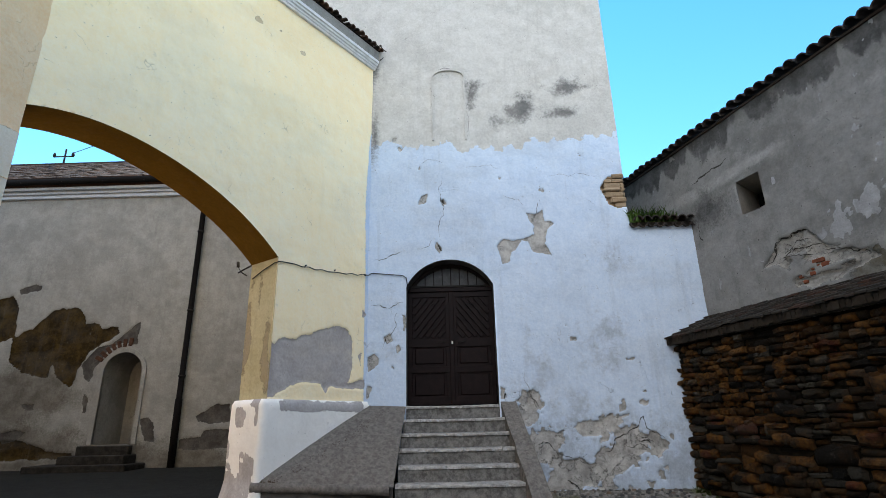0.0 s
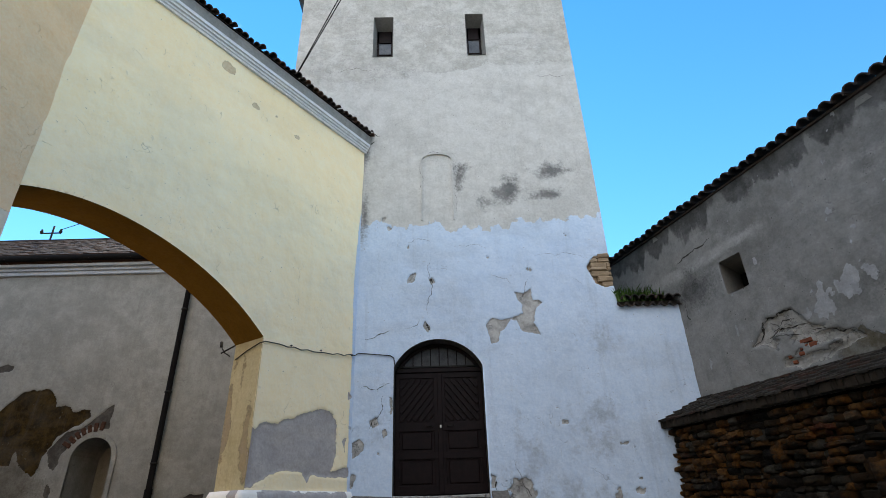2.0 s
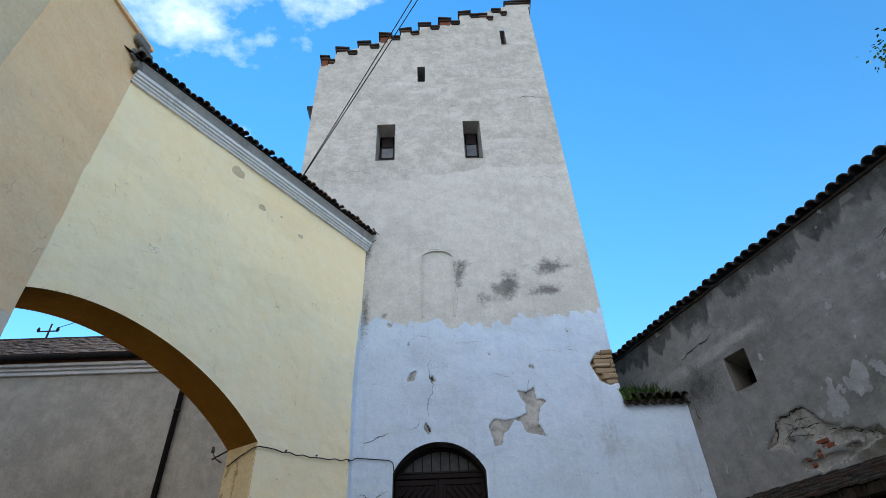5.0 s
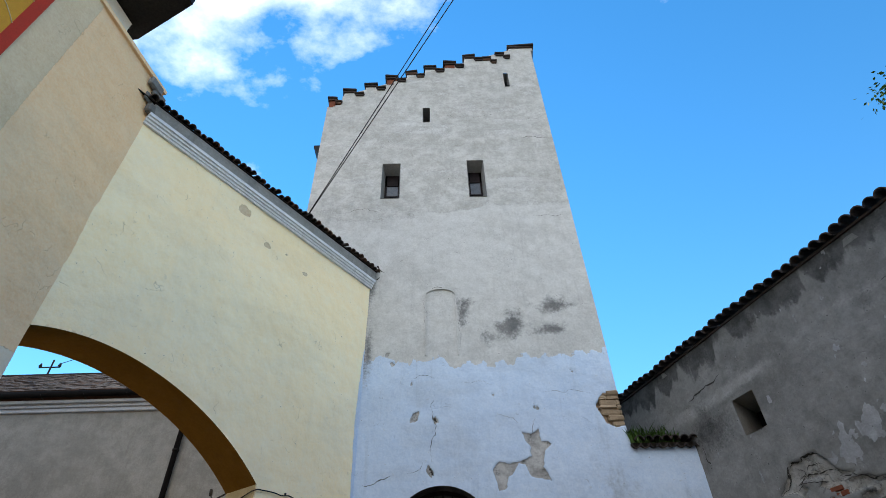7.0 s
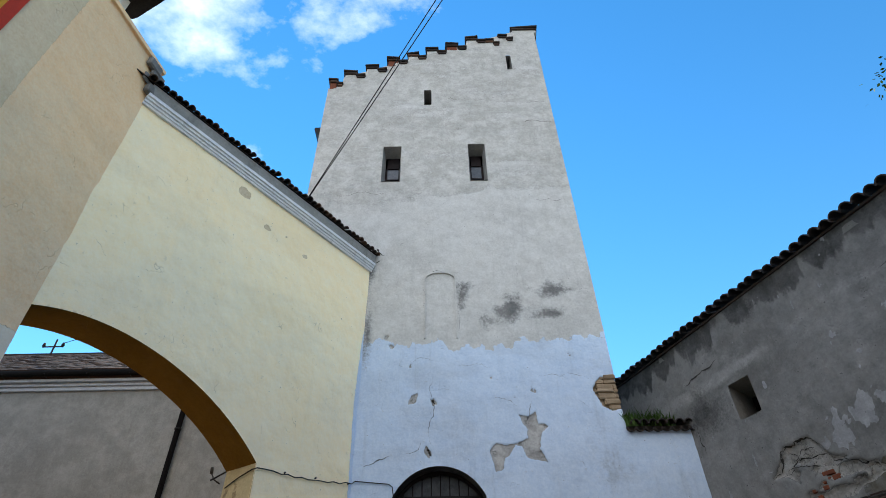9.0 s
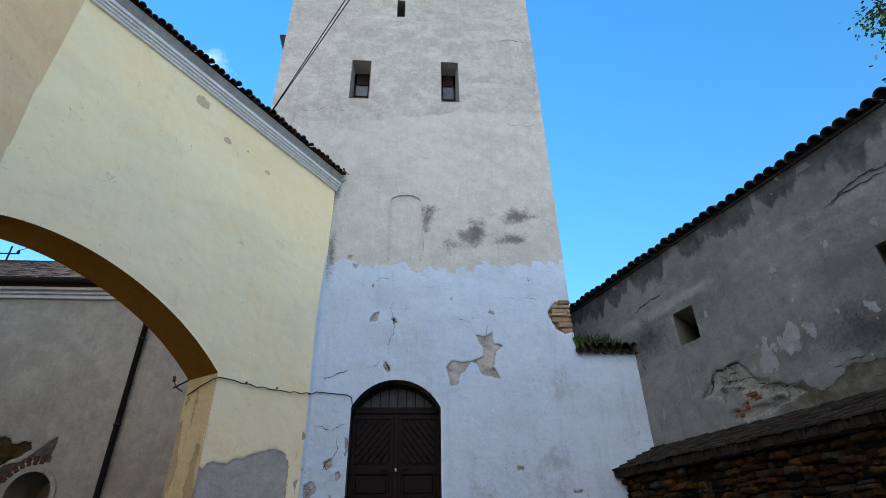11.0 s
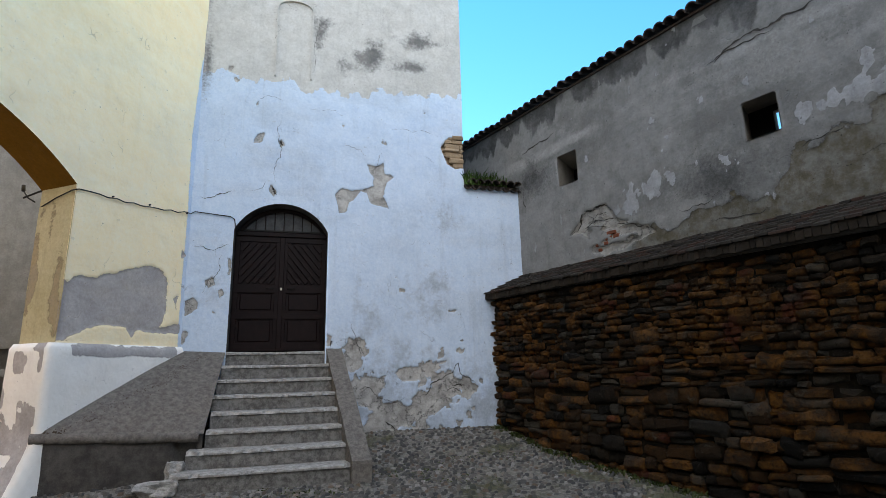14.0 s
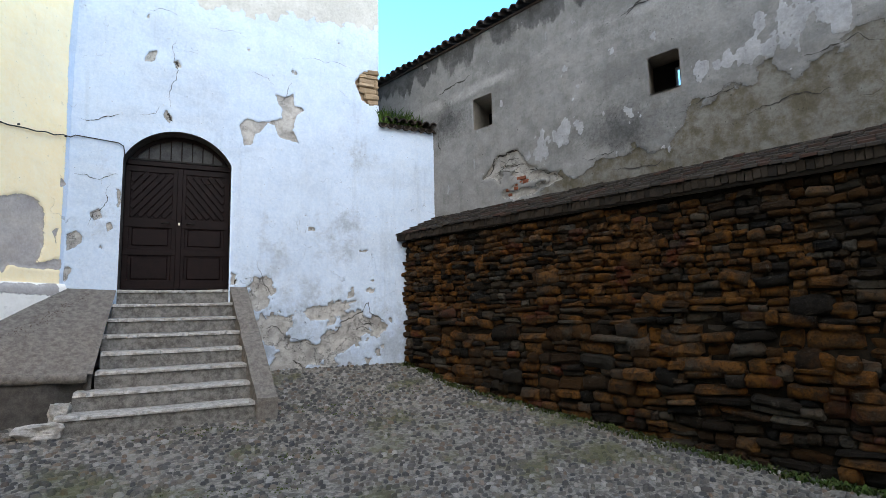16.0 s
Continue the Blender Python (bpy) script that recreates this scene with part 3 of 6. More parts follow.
_b1 = polys([[(-1.34, 2.70), (-1.25, 2.74), (-1.17, 2.66), (-1.22, 2.50), (-1.33, 2.46)], [(-0.79, 3.36), (-0.735, 3.34), (-0.735, 3.14), (-0.77, 3.10)], [(-1.10, 2.98), (-1.0, 3.04), (-0.94, 2.92), (-1.04, 2.88)],
             [(-0.90, 2.86), (-0.84, 2.89), (-0.82, 2.79), (-0.88, 2.74)], [(-1.34, 2.26), (-1.28, 2.24), (-1.30, 2.08), (-1.34, 2.05)], [(0.72, 2.2), (0.80, 2.16), (0.78, 2.02), (0.72, 2.0)]], 0.03, 10.0, 0.04)


def low_wear(u, z):
    """Ragged islands of lost limewash over the damp foot of the tower."""
    near = np.zeros(u.shape)
    for cu, cz, ru, rz in ((1.12, 1.95, 0.24, 0.42), (1.36, 1.35, 0.30, 0.45), (1.75, 0.88, 0.50, 0.34), (2.62, 1.46, 0.48, 0.32), (2.3, 1.15, 0.5, 0.22), (3.05, 1.4, 0.3, 0.3), (2.0, 1.55, 0.18, 0.16)):
        near = np.maximum(near, np.exp(-((u - cu) / ru) ** 2 - ((z - cz) / rz) ** 2))
    n = fbm(u * 2.7 + 31, z * 3.1 + 12, 7) + 0.30 * fbm(u * 12, z * 12 + 7, 5)
    return np.clip(0.5 + (n + 0.42 * near - 0.27) / 0.05, 0, 1) * (z < 3.0) * (u > 0.7)


def bare_field(u, z):
    return np.maximum(np.maximum(_p1(u, z), low_wear(u, z)), np.maximum(_b1(u, z), flakes(u, z)))


_mould = blobs([(0.52, 7.66, 0.17, 0.10), (0.46, 7.45, 0.11, 0.16), (0.47, 7.22, 0.06, 0.06), (1.38, 7.15, 0.17, 0.30), (1.2, 7.08, 0.15, 0.1), (0.88, 6.87, 0.12, 0.06), (2.2, 7.55, 0.30, 0.14), (2.45, 7.55, 0.14, 0.04), (2.05, 7.0, 0.22, 0.10)], 0.12, 7.0, 0.32)


def mould_field(u, z):
    seam = np.exp(-((u + 1.32) / 0.15) ** 2) * smooth(z, 5.2, 6.8) * smooth(-z, -8.6, -8.1) * (0.62 + fbm(u * 4, z * 1.5))
    return np.clip(np.maximum(_mould(u, z), seam), 0, 1)


_rub = polys([[(2.62, 5.51), (2.77, 5.68), (3.2, 5.72), (3.2, 5.12), (2.89, 5.12), (2.75, 5.18), (2.68, 5.37)]], 0.02, 9.0, 0.04)
_damp = blobs([(1.9, 1.5, 1.3, 0.75), (1.3, 2.5, 0.45, 0.6), (2.3, 2.9, 0.5, 0.7), (2.7, 4.2, 0.25, 0.6), (-1.0, 3.0, 0.25, 0.6)], 0.3, 2.4, 0.7)


def damp_field(u, z):
    low = smooth(-z, -2.3, -1.0) * smooth(u, 0.6, 1.2)
    return np.clip(np.maximum(_damp(u, z) * np.clip(0.5 + 1.2 * fbm(u * 6, z * 5, 6), 0, 0.8), low * (0.7 + 1.4 * fbm(u * 5 + 8, z * 5, 6))), 0, 1)


def upper_field(u, z):
    """The rougher old coat above the renewed band, and its drifting lower edge."""
    return np.clip(0.5 + (z - 10.05 - 0.12 * u + 0.9 * fbm(u * 1.6, z * 2.2, 6)) / 0.5, 0, 1) * np.clip(0.75 + 1.5 * fbm(u * 1.1, z * 4.2, 6), 0.2, 1)


TF = [("wash", wash_field), ("damp", damp_field), ("upper", upper_field), ("bare", bare_field), ("mould", mould_field), ("rubble", _rub)]
TD = (0.004, 0.0, 0.0, -0.022, 0.0, -0.07)


def tower_build():
    zs = np.concatenate([span(0.4, 8.4, 0.020), span(8.4, 17.3, 0.06)[1:]])
    holes = [door_sdf, rect_hole(-1.27, -0.83, 10.62, 11.84), rect_hole(0.77, 1.18, 10.62, 11.90), rect_hole(-0.28, -0.08, 13.55, 14.14), rect_hole(2.05, 2.19, 15.15, 15.82)]
    wall_sheet("front_wall", span(TX0, TX1, 0.02), zs, tower_place, m_tower, None, holes, TF, TD, tower_top, 0.014)
    keep(bpy.data.objects["front_wall"], tower)
    # sides and back, a hand's width behind the face where openings need room
    for nm, u in (("side_wall", TX0), ("side_wall", TX1)):
        out = [(TY, 0.3), (TY + 6, 0.3), (TY + 6, 15.6), (TY + 3, 15.6), (TY, float(tower_top(np.array(u + (0.01 if u < 0 else -0.01)))))]
        s = 1 if u < 0 else -1
        lean = lambda z: 0.0024 * max(z - 6, 0) * (-s)
        ob = prism(nm, out, lambda p: (u + lean(p[1]), p[0] + 0.12, p[1]), lambda p: (u + s * 0.5 + lean(p[1]), p[0] + 0.12, p[1]), m_tower, None)
        keep(ob, tower)
    keep(box_part("back_wall", (TX0 + 0.5, TY + 5.5, 0.3), (TX1 - 0.5, TY + 6, 15.6), m_tower), tower)
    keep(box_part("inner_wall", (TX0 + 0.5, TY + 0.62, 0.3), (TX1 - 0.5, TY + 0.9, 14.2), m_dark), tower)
    keep(prism("roof", [(TX0 - 0.02, 14.1), (TX1 + 0.02, 16.7), (TX1 + 0.02, 16.9), (TX0 - 0.02, 14.3)], lambda p: (p[0], TY + 0.5, p[1]), lambda p: (p[0], TY + 6.1, p[1]), m_tile_dark, None, "dark tiled pent roof"), tower)
    # door reveal
    arc = [(-0.73, 1.72)] + [(-0.02 + 0.785 * math.sin(a), 3.475 + 0.785 * math.cos(a)) for a in np.linspace(-math.asin(0.71 / 0.785), math.asin(0.71 / 0.785), 25)] + [(0.69, 1.72)]
    v = [(x, TY + d, z) for d in (-0.004, 0.34) for x, z in arc]
    n = len(arc)
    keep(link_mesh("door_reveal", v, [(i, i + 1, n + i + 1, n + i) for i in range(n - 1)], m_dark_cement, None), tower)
    # windows and slits
    for x0, x1, z0, z1, depth in ((-1.27, -0.83, 10.62, 11.84, 0.32), (0.77, 1.18, 10.62, 11.90, 0.32), (-0.28, -0.08, 13.55, 14.14, 0.4), (2.05, 2.19, 15.15, 15.82, 0.4)):
        big = x1 - x0 > 0.3
        w = new("window" if big else "slit_window")
        w.location = ((x0 + x1) / 2, TY, z0)
        keep(w, tower)
        sx = 0.05 if big else 0.02
        def rim(p, d, k):
            lean = 0.0024 * max(p[1] - 6, 0) * (1 if p[0] > 0 else -1)
            return (p[0] + lean + k * (sx if p[0] < (x0 + x1) / 2 else -sx), TY + d, p[1] - (0.10 * k if big and p[1] > z0 + 0.1 else 0))
        cs = [(x0, z0), (x1, z0), (x1, z1), (x0, z1)]
        vv = [rim(p, -0.012, 0) for p in cs] + [rim(p, depth, 1) for p in cs]
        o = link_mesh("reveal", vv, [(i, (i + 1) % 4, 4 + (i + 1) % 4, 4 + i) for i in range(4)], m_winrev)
        keep(o, w)
        o.matrix_parent_inverse = Matrix.Translation(w.location).inverted()
        y = TY + depth - 0.03
        if big:
            bm = bmesh.new()
            a, b, c, d = x0 + 0.04, x1 - 0.04, z0, z1 - 0.12
            for lo, hi in (((a, y, c), (a + 0.045, y + 0.05, d)), ((b - 0.045, y, c), (b, y + 0.05, d)), ((a, y, c), (b, y + 0.05, c + 0.05)), ((a, y, d - 0.36), (b, y + 0.05, d)), ((a, y + 0.005, c + 0.36), (b, y + 0.045, c + 0.385))):
                box(bm, lo, hi)
            keep(part("frame", bm, m_wood, None, "dark wooden window frame"), w)
            keep(box_part("pane", (a, y + 0.03, c), (b, y + 0.04, d), m_pane, None, "dusty glass pane"), w)
        else:
            # near-black plate paints the shade inside the slit
            keep(box_part("pane", (x0 - 0.02, y + 0.03, z0 - 0.02), (x1 + 0.02, y + 0.05, z1 + 0.02), m_dark, None, "near-black plate for the shade inside the slit"), w)
    # blocked niche: a fine raised arris and panel
    bm = bmesh.new()
    out = [(-0.26, 6.50)] + [(0.045 + 0.305 * -math.cos(a), 7.86 + 0.14 * math.sin(a)) for a in np.linspace(0, math.pi, 13)] + [(0.35, 6.50)]
    inner = [(0.045 + (x - 0.045) * 0.93, z - 0.028 if z > 7 else z) for x, z in out]
    for i in range(len(out) - 1):
        q = [out[i], out[i + 1], inner[i + 1], inner[i]]
        fa = [bm.verts.new((x, TY - 0.034, z)) for x, z in q]
        fb = [bm.verts.new((x, TY + 0.03, z)) for x, z in q]
        bm.faces.new(fa)
        for k in range(4):
            bm.faces.new((fa[k], fa[(k + 1) % 4], fb[(k + 1) % 4], fb[k]))
    keep(part("blocked_niche", bm, m_tower, None, "thin arched outline of a walled-up niche"), tower)
    # stepped parapet
    xs = [-2.92, -2.54, -1.95, -1.36, -0.78, -0.24, 0.35, 0.95, 1.54, 1.95, 2.38, 3.16]
    rng = random.Random(5)
    for i in range(len(xs) - 1):
        x0, x1 = xs[i], xs[i + 1]
        hi = [14.70, 15.08, 15.36, 15.75, 15.98, 16.25, 16.48, 16.83, 16.68, 16.93, 17.38][i]
        lo_z = min(float(tower_top(np.array(x0 + 0.02))), float(tower_top(np.array(min(x1, 3.0) - 0.02)))) - 0.04
        mid = x0 + (x1 - x0) * (0.58 if i < 10 else 1.0)
        keep(box_part("parapet_block", (x0 + 0.02, TY + 0.002, lo_z), (mid - 0.02, TY + 0.42, hi - 0.10), m_tower if i % 3 else m_brick, None, bevel=0.012), tower)
        for lo, hi_, zc in ((x0 - 0.03, mid + 0.02, hi), (mid - 0.02, x1 + 0.01, hi - 0.17)):
            if hi_ - lo < 0.08:
                continue
            keep(box_part("parapet_tile", (lo, TY - 0.09, zc - 0.055), (hi_, TY + 0.5, zc), m_tile_dark, None, bevel=0.012, m=Matrix.Translation(((lo + hi_) / 2, TY, zc)) @ pose(0, 0, 0, rng.uniform(-4, 4), rng.uniform(-4, 4), rng.uniform(-5, 5)) @ Matrix.Translation((-(lo + hi_) / 2, -TY, -zc))), tower)
            keep(box_part("parapet_tile", (lo + 0.03, TY - 0.05, zc - 0.12), (hi_ - 0.02, TY + 0.45, zc - 0.062), m_tile_dark if i % 4 else m_tile, None, bevel=0.012), tower)
        if mid < x1 - 0.05:
            keep(box_part("parapet_block", (mid - 0.02, TY + 0.003, lo_z), (x1 - 0.01, TY + 0.4, hi - 0.29), m_tower, None, bevel=0.012), tower)
    # end of the eaves on the far side
    keep(prism("eaves_board", [(-0.02, 0.0), (-0.26, 0.42), (-0.26, 0.50), (0.0, 0.50)], lambda p: (-2.9 + p[0], TY + 0.25, 12.45 + p[1]), lambda p: (-2.9 + p[0], TY + 5.8, 12.45 + p[1]), m_iron, None, "dark boarded eaves"), tower)
    # exposed stones at the corner patch
    rng = random.Random(3)
    z = 5.12
    while z < 5.66:
        h = rng.uniform(0.07, 0.14)
        x = 2.66 + rng.uniform(0, 0.10) + (0.12 if z < 5.25 else 0)
        while x < 3.0:
            w = min(rng.uniform(0.12, 0.34), 3.045 - x)
            bm = bmesh.new()
            box(bm, (x, TY + 0.012 + rng.uniform(-0.03, 0.02), z), (x + w + 0.004, TY + 0.2, z + h), None, 0.02)
            for q in bm.verts:
                q.co += Vector((rng.uniform(-0.012, 0.012), rng.uniform(-0.008, 0.008), rng.uniform(-0.014, 0.014)))
            keep(part("corner_stone", bm, m_corner), tower)
            x += w
        z += h


# tower plaster darkened in colour for the shade inside its window reveals
m_winrev = plaster("shaded_window_reveal", (0.22, 0.215, 0.205), (0.30, 0.295, 0.285), streak=0.3)
m_corner = mottled("tan_corner_stone", (0.34, 0.24, 0.15), (0.26, 0.18, 0.11), 9.0, 0.9, 0.008, "object", ((0.46, 0.35, 0.23), (0.34, 0.25, 0.16), (0.40, 0.30, 0.20)))
tower_build()
# the lines round the blocked niche are painted shade of its edge
for i, (pts, w) in enumerate((
        ([(-0.10, 5.75), (-0.13, 5.4), (-0.08, 5.2), (-0.16, 4.9), (-0.15, 4.6)], 0.014), ([(-1.25, 4.30), (-0.98, 4.36), (-0.80, 4.42)], 0.03), ([(-1.30, 3.52), (-1.0, 3.46), (-0.78, 3.55)], 0.02),
        ([(-0.86, 3.42), (-0.9, 3.15), (-1.05, 3.0), (-1.12, 2.8)], 0.018), ([(2.13, 1.21), (2.27, 1.23), (2.36, 1.39), (2.57, 1.47), (2.84, 1.72), (2.86, 1.55), (3.02, 1.48), (3.17, 1.32)], 0.022),
        ([(1.23, 1.34), (1.32, 1.39), (1.5, 1.25)], 0.02), ([(2.5, 1.3), (2.75, 1.33), (2.9, 1.25)], 0.016), ([(2.6, 1.45), (2.85, 1.42), (3.0, 1.3)], 0.012), ([(1.1, 2.4), (1.16, 2.1), (1.24, 1.85)], 0.014),
        ([(0.9, 5.35), (1.2, 5.3), (1.3, 5.2)], 0.010), ([(1.47, 5.0), (1.5, 5.15), (1.56, 5.3)], 0.012), ([(-0.5, 6.05), (-0.3, 6.12), (-0.1, 6.05)], 0.010), ([(0.3, 5.95), (0.6, 5.97), (0.9, 5.9)], 0.008),
        ([(-1.3, 8.5), (-1.22, 8.62), (-1.16, 8.5), (-1.08, 8.45)], 0.05), ([(-1.24, 8.25), (-1.16, 8.33)], 0.04), ([(-0.27, 7.88), (-0.12, 8.0), (0.04, 8.03), (0.2, 8.0), (0.36, 7.87)], 0.014), ([(0.37, 7.8), (0.375, 7.2), (0.37, 6.55)], 0.010), ([(-0.28, 7.7), (-0.285, 7.1)], 0.008), ([(2.1, 9.95), (2.5, 10.0), (2.9, 9.97)], 0.012), ([(2.2, 12.75), (2.55, 12.8), (2.95, 12.74)], 0.03), ([(2.3, 13.55), (2.9, 13.6)], 0.016), ([(-2.3, 10.2), (-1.6, 10.3), (-1.1, 10.25)], 0.012), ([(-0.1, 13.7), (0.9, 13.75), (2.2, 14.1)], 0.009), ([(-0.55, 4.45), (-0.35, 4.5), (-0.3, 4.62)], 0.012), ([(-0.15, 5.31), (-0.10, 5.33), (-0.07, 5.26)], 0.06), ([(-0.22, 4.55), (-0.17, 4.47), (-0.13, 4.41)], 0.065), ([(2.72, 1.36), (2.86, 1.38), (2.90, 1.33)], 0.05), ([(1.62, 0.86), (1.72, 0.80), (1.78, 0.72)], 0.05), ([(0.78, 1.98), (0.80, 2.12)], 0.03), ([(1.16, 2.02), (1.24, 1.98), (1.30, 1.86)], 0.02), ([(1.5, 1.2), (1.75, 1.12), (1.95, 1.2)], 0.014), ([(1.7, 5.7), (2.1, 5.72), (2.6, 5.65)], 0.008))):
    crack_shade(tower, tower_place, pts, w, TF, TD, 0.014, 200 + i, m_crack)

# ---- double door ----
door = thing("door_1", "closed dark brown wooden double door under a fanlight", "door", (0, TY + 0.3, 2.03), kind="structure")


def double_door():
    y = TY + 0.27
    for s in (-1, 1):
        x0, x1 = (-0.725, -0.032) if s < 0 else (0.002, 0.685)
        leaf = keep(box_part("door_leaf", (x0, y + 0.02, 1.95), (x1, y + 0.07, 3.78), m_wood, None, "dark brown panelled leaf", 0.005), door)
        for zc, h in ((2.02, 0.13), (2.50, 0.10), (2.93, 0.14), (3.73, 0.09)):
            keep(box_part("rail", (x0, y - 0.004, zc - h / 2), (x1, y + 0.03, zc + h / 2), m_wood, None, bevel=0.006), leaf)
        for a, b in ((x0, x0 + 0.075), (x1 - 0.075, x1)):
            keep(box_part("stile", (a, y - 0.001, 1.96), (b, y + 0.03, 3.77), m_wood, None, bevel=0.006), leaf)
        cx = (x0 + x1) / 2
        # slanting battens of the upper panel
        lo, hi = 3.01, 3.68
        for k in range(-6, 7):
            c = k * 0.13
            pts = []
            for j in np.linspace(-0.26, 0.26, 40):
                zz = 3.345 + (j * 1.25 * s * -1) + c
                if lo < zz < hi:
                    pts.append((cx + j, zz))
            if len(pts) < 4:
                continue
            (ax, az_), (bx, bz) = pts[0], pts[-1]
            L = math.hypot(bx - ax, bz - az_)
            m = Matrix.Translation(((ax + bx) / 2, y + 0.012, (az_ + bz) / 2)) @ Matrix.Rotation(-math.atan2(bz - az_, bx - ax), 4, "Y")
            keep(box_part("batten", (-L / 2, -0.014, -0.034), (L / 2, 0.012, 0.034), m_wood, None, bevel=0.006, m=m), leaf)
        for z0, z1 in ((2.10, 2.43), (2.59, 2.85)):
            keep(box_part("panel", (x0 + 0.11, y + 0.004, z0), (x1 - 0.11, y + 0.03, z1), m_wood, None, bevel=0.014), leaf)
        bm = bmesh.new()
        for lo_, hi_ in (((-0.15, 0, -0.22), (-0.135, 0.01, 0.22)), ((0.135, 0, -0.22), (0.15, 0.01, 0.22)), ((-0.135, 0, -0.22), (0.135, 0.01, -0.207)), ((-0.135, 0, 0.207), (0.135, 0.01, 0.22))):
            box(bm, lo_, hi_, Matrix.Translation((cx, y - 0.012, 3.36)))
        keep(part("moulding", bm, m_wood), leaf)
        keep(tube("handle", [(cx + s * -0.24, y - 0.005, 2.93), (cx + s * -0.24, y - 0.05, 2.93), (cx + s * -0.14, y - 0.05, 2.925)], 0.010, m_iron, None, "dark iron lever handle"), leaf)
    keep(box_part("cover_strip", (-0.045, y - 0.022, 1.96), (0.03, y + 0.01, 3.77), m_wood, None, bevel=0.006), door)
    keep(box_part("padlock", (-0.018, y - 0.052, 2.90), (0.012, y - 0.024, 2.945), m_brass, None, "bright metal padlock", 0.005), door)
    keep(box_part("transom", (-0.705, y - 0.03, 3.775), (0.695, y + 0.08, 3.85), m_wood, None, bevel=0.008), door)
    keep(box_part("transom", (-0.705, y - 0.012, 3.86), (0.695, y + 0.06, 3.885), m_iron, None), door)
    arc = [(-0.005 + 0.78 * math.sin(a), 3.48 + 0.78 * math.cos(a)) for a in np.linspace(-1.08, 1.08, 25)]
    pane = [(x * 0.99, min(z - 0.05, 4.2)) for x, z in arc if z > 3.86]
    keep(prism("fanlight", pane, lambda p: (p[0], y + 0.035, p[1]), lambda p: (p[0], y + 0.045, p[1]), m_fan, None, "grimy fanlight glass"), door)
    for k in range(-4, 5):
        x = k * 0.145
        zt = 3.48 + math.sqrt(max(0.74 ** 2 - x * x, 0.01))
        if zt > 3.92:
            keep(box_part("glazing_bar", (x - 0.009, y + 0.012, 3.84), (x + 0.009, y + 0.05, zt), m_wood, None), door)
    bm = bmesh.new()
    for a, b in zip(arc, arc[1:]):
        q = [a, b, (b[0] * 0.93, 3.48 + (b[1] - 3.48) * 0.92), (a[0] * 0.93, 3.48 + (a[1] - 3.48) * 0.92)]
        fa = [bm.verts.new((p[0], y, p[1])) for p in q]
        fb = [bm.verts.new((p[0], y + 0.06, p[1])) for p in q]
        bm.faces.new(fa)
        bm.faces.new(fb[::-1])
        for k in range(4):
            bm.faces.new((fa[k], fa[(k + 1) % 4], fb[(k + 1) % 4], fb[k]))
    keep(part("frame_head", bm, m_wood), door)


double_door()

# ---- stairs ----
stairs = thing("stone_stairs", "worn grey stone steps with sloping cement cheeks, chipped at the foot", "stairs", (0, 7.5, 0.5))
Y1, TR, Z1, RS = 6.58, 0.26, 0.572, 0.196


def worn_step(k, x0, x1):
    """One tread with a worn, chipped nose."""
    y0, y1, z1 = Y1 + k * TR, (Y1 + (k + 1) * TR + 0.06) if k < 7 else TY + 0.30, Z1 + k * RS
    z0 = z1 - RS if k else 0.15
    n = 72
    xs = np.linspace(x0, x1, n)
    rng = np.random.RandomState(20 + k)
    verts, faces = [], []
    chip = 0.04 * np.clip(fbm(xs * 9 + k * 9, xs * 0 + k) * 5 - 0.25, 0, 1) + 0.007 * rng.rand(n) + 0.05 * np.exp(-((xs - x0) / 0.06) ** 2) * (k in (1, 2, 3))
    sag = -0.012 * np.cos((xs - (x0 + x1) / 2) / (x1 - x0) * math.pi) + 0.006 * fbm(xs * 3, xs * 0 + 3 * k)
    for i, x in enumerate(xs):
        c, s = chip[i], sag[i]
        face = 0.008 * fbm(np.array(x * 6), np.array(k * 5.0))
        verts += [(x, y1, z0), (x, y0 + 0.028 + face, z0), (x, y0 + 0.030 + face, z1 - 0.052), (x, y0 + 0.004 + c * 0.5, z1 - 0.045), (x, y0 + c, z1 - 0.014 + s - c * 0.3), (x, y0 + 0.018 + c, z1 + s), (x, y0 + 0.13, z1 + s), (x, y1, z1 + s * 0.3)]
    for i in range(n - 1):
        a, b = i * 8, i * 8 + 8
        for j in range(8):
            faces.append((a + j, a + (j + 1) % 8, b + (j + 1) % 8, b + j))
    faces += [tuple(range(8))[::-1], tuple(range((n - 1) * 8, n * 8))]
    ob = keep(link_mesh("step", verts, faces, m_step, None), stairs)
    # tops and noses take the paler, lit copy of the step stone
    ob.data.materials.append(m_tread_lit)
    for i in range((n - 1) * 8):
        if i % 8 in (3, 4, 5, 6):
            ob.data.polygons[i].material_index = 1
    return ob


for k in range(8):
    right = 0.95 - k * 0.03
    worn_step(k, (-1.02, -0.92, -0.76, -0.75, -0.79, -0.765, -0.75, -0.735)[k], right)


def cheek(y):
    return 0.71 + (TY - y) * 0.112


_ck = [(TY + 0.0, 1.98), (TY, 0.3), (6.50, 0.2), (6.50, 0.61)]
_rc = keep(prism("right_cheek", _ck, lambda p: (cheek(p[0]), p[0], p[1]), lambda p: (cheek(p[0]) + 0.235, p[0], p[1]), m_cement, None, "sloping cement cheek"), stairs)
bm = bmesh.new()
bm.from_mesh(_rc.data)
bmesh.ops.triangulate(bm, faces=bm.faces[:])
bmesh.ops.subdivide_edges(bm, edges=bm.edges[:], cuts=11, use_grid_fill=True)
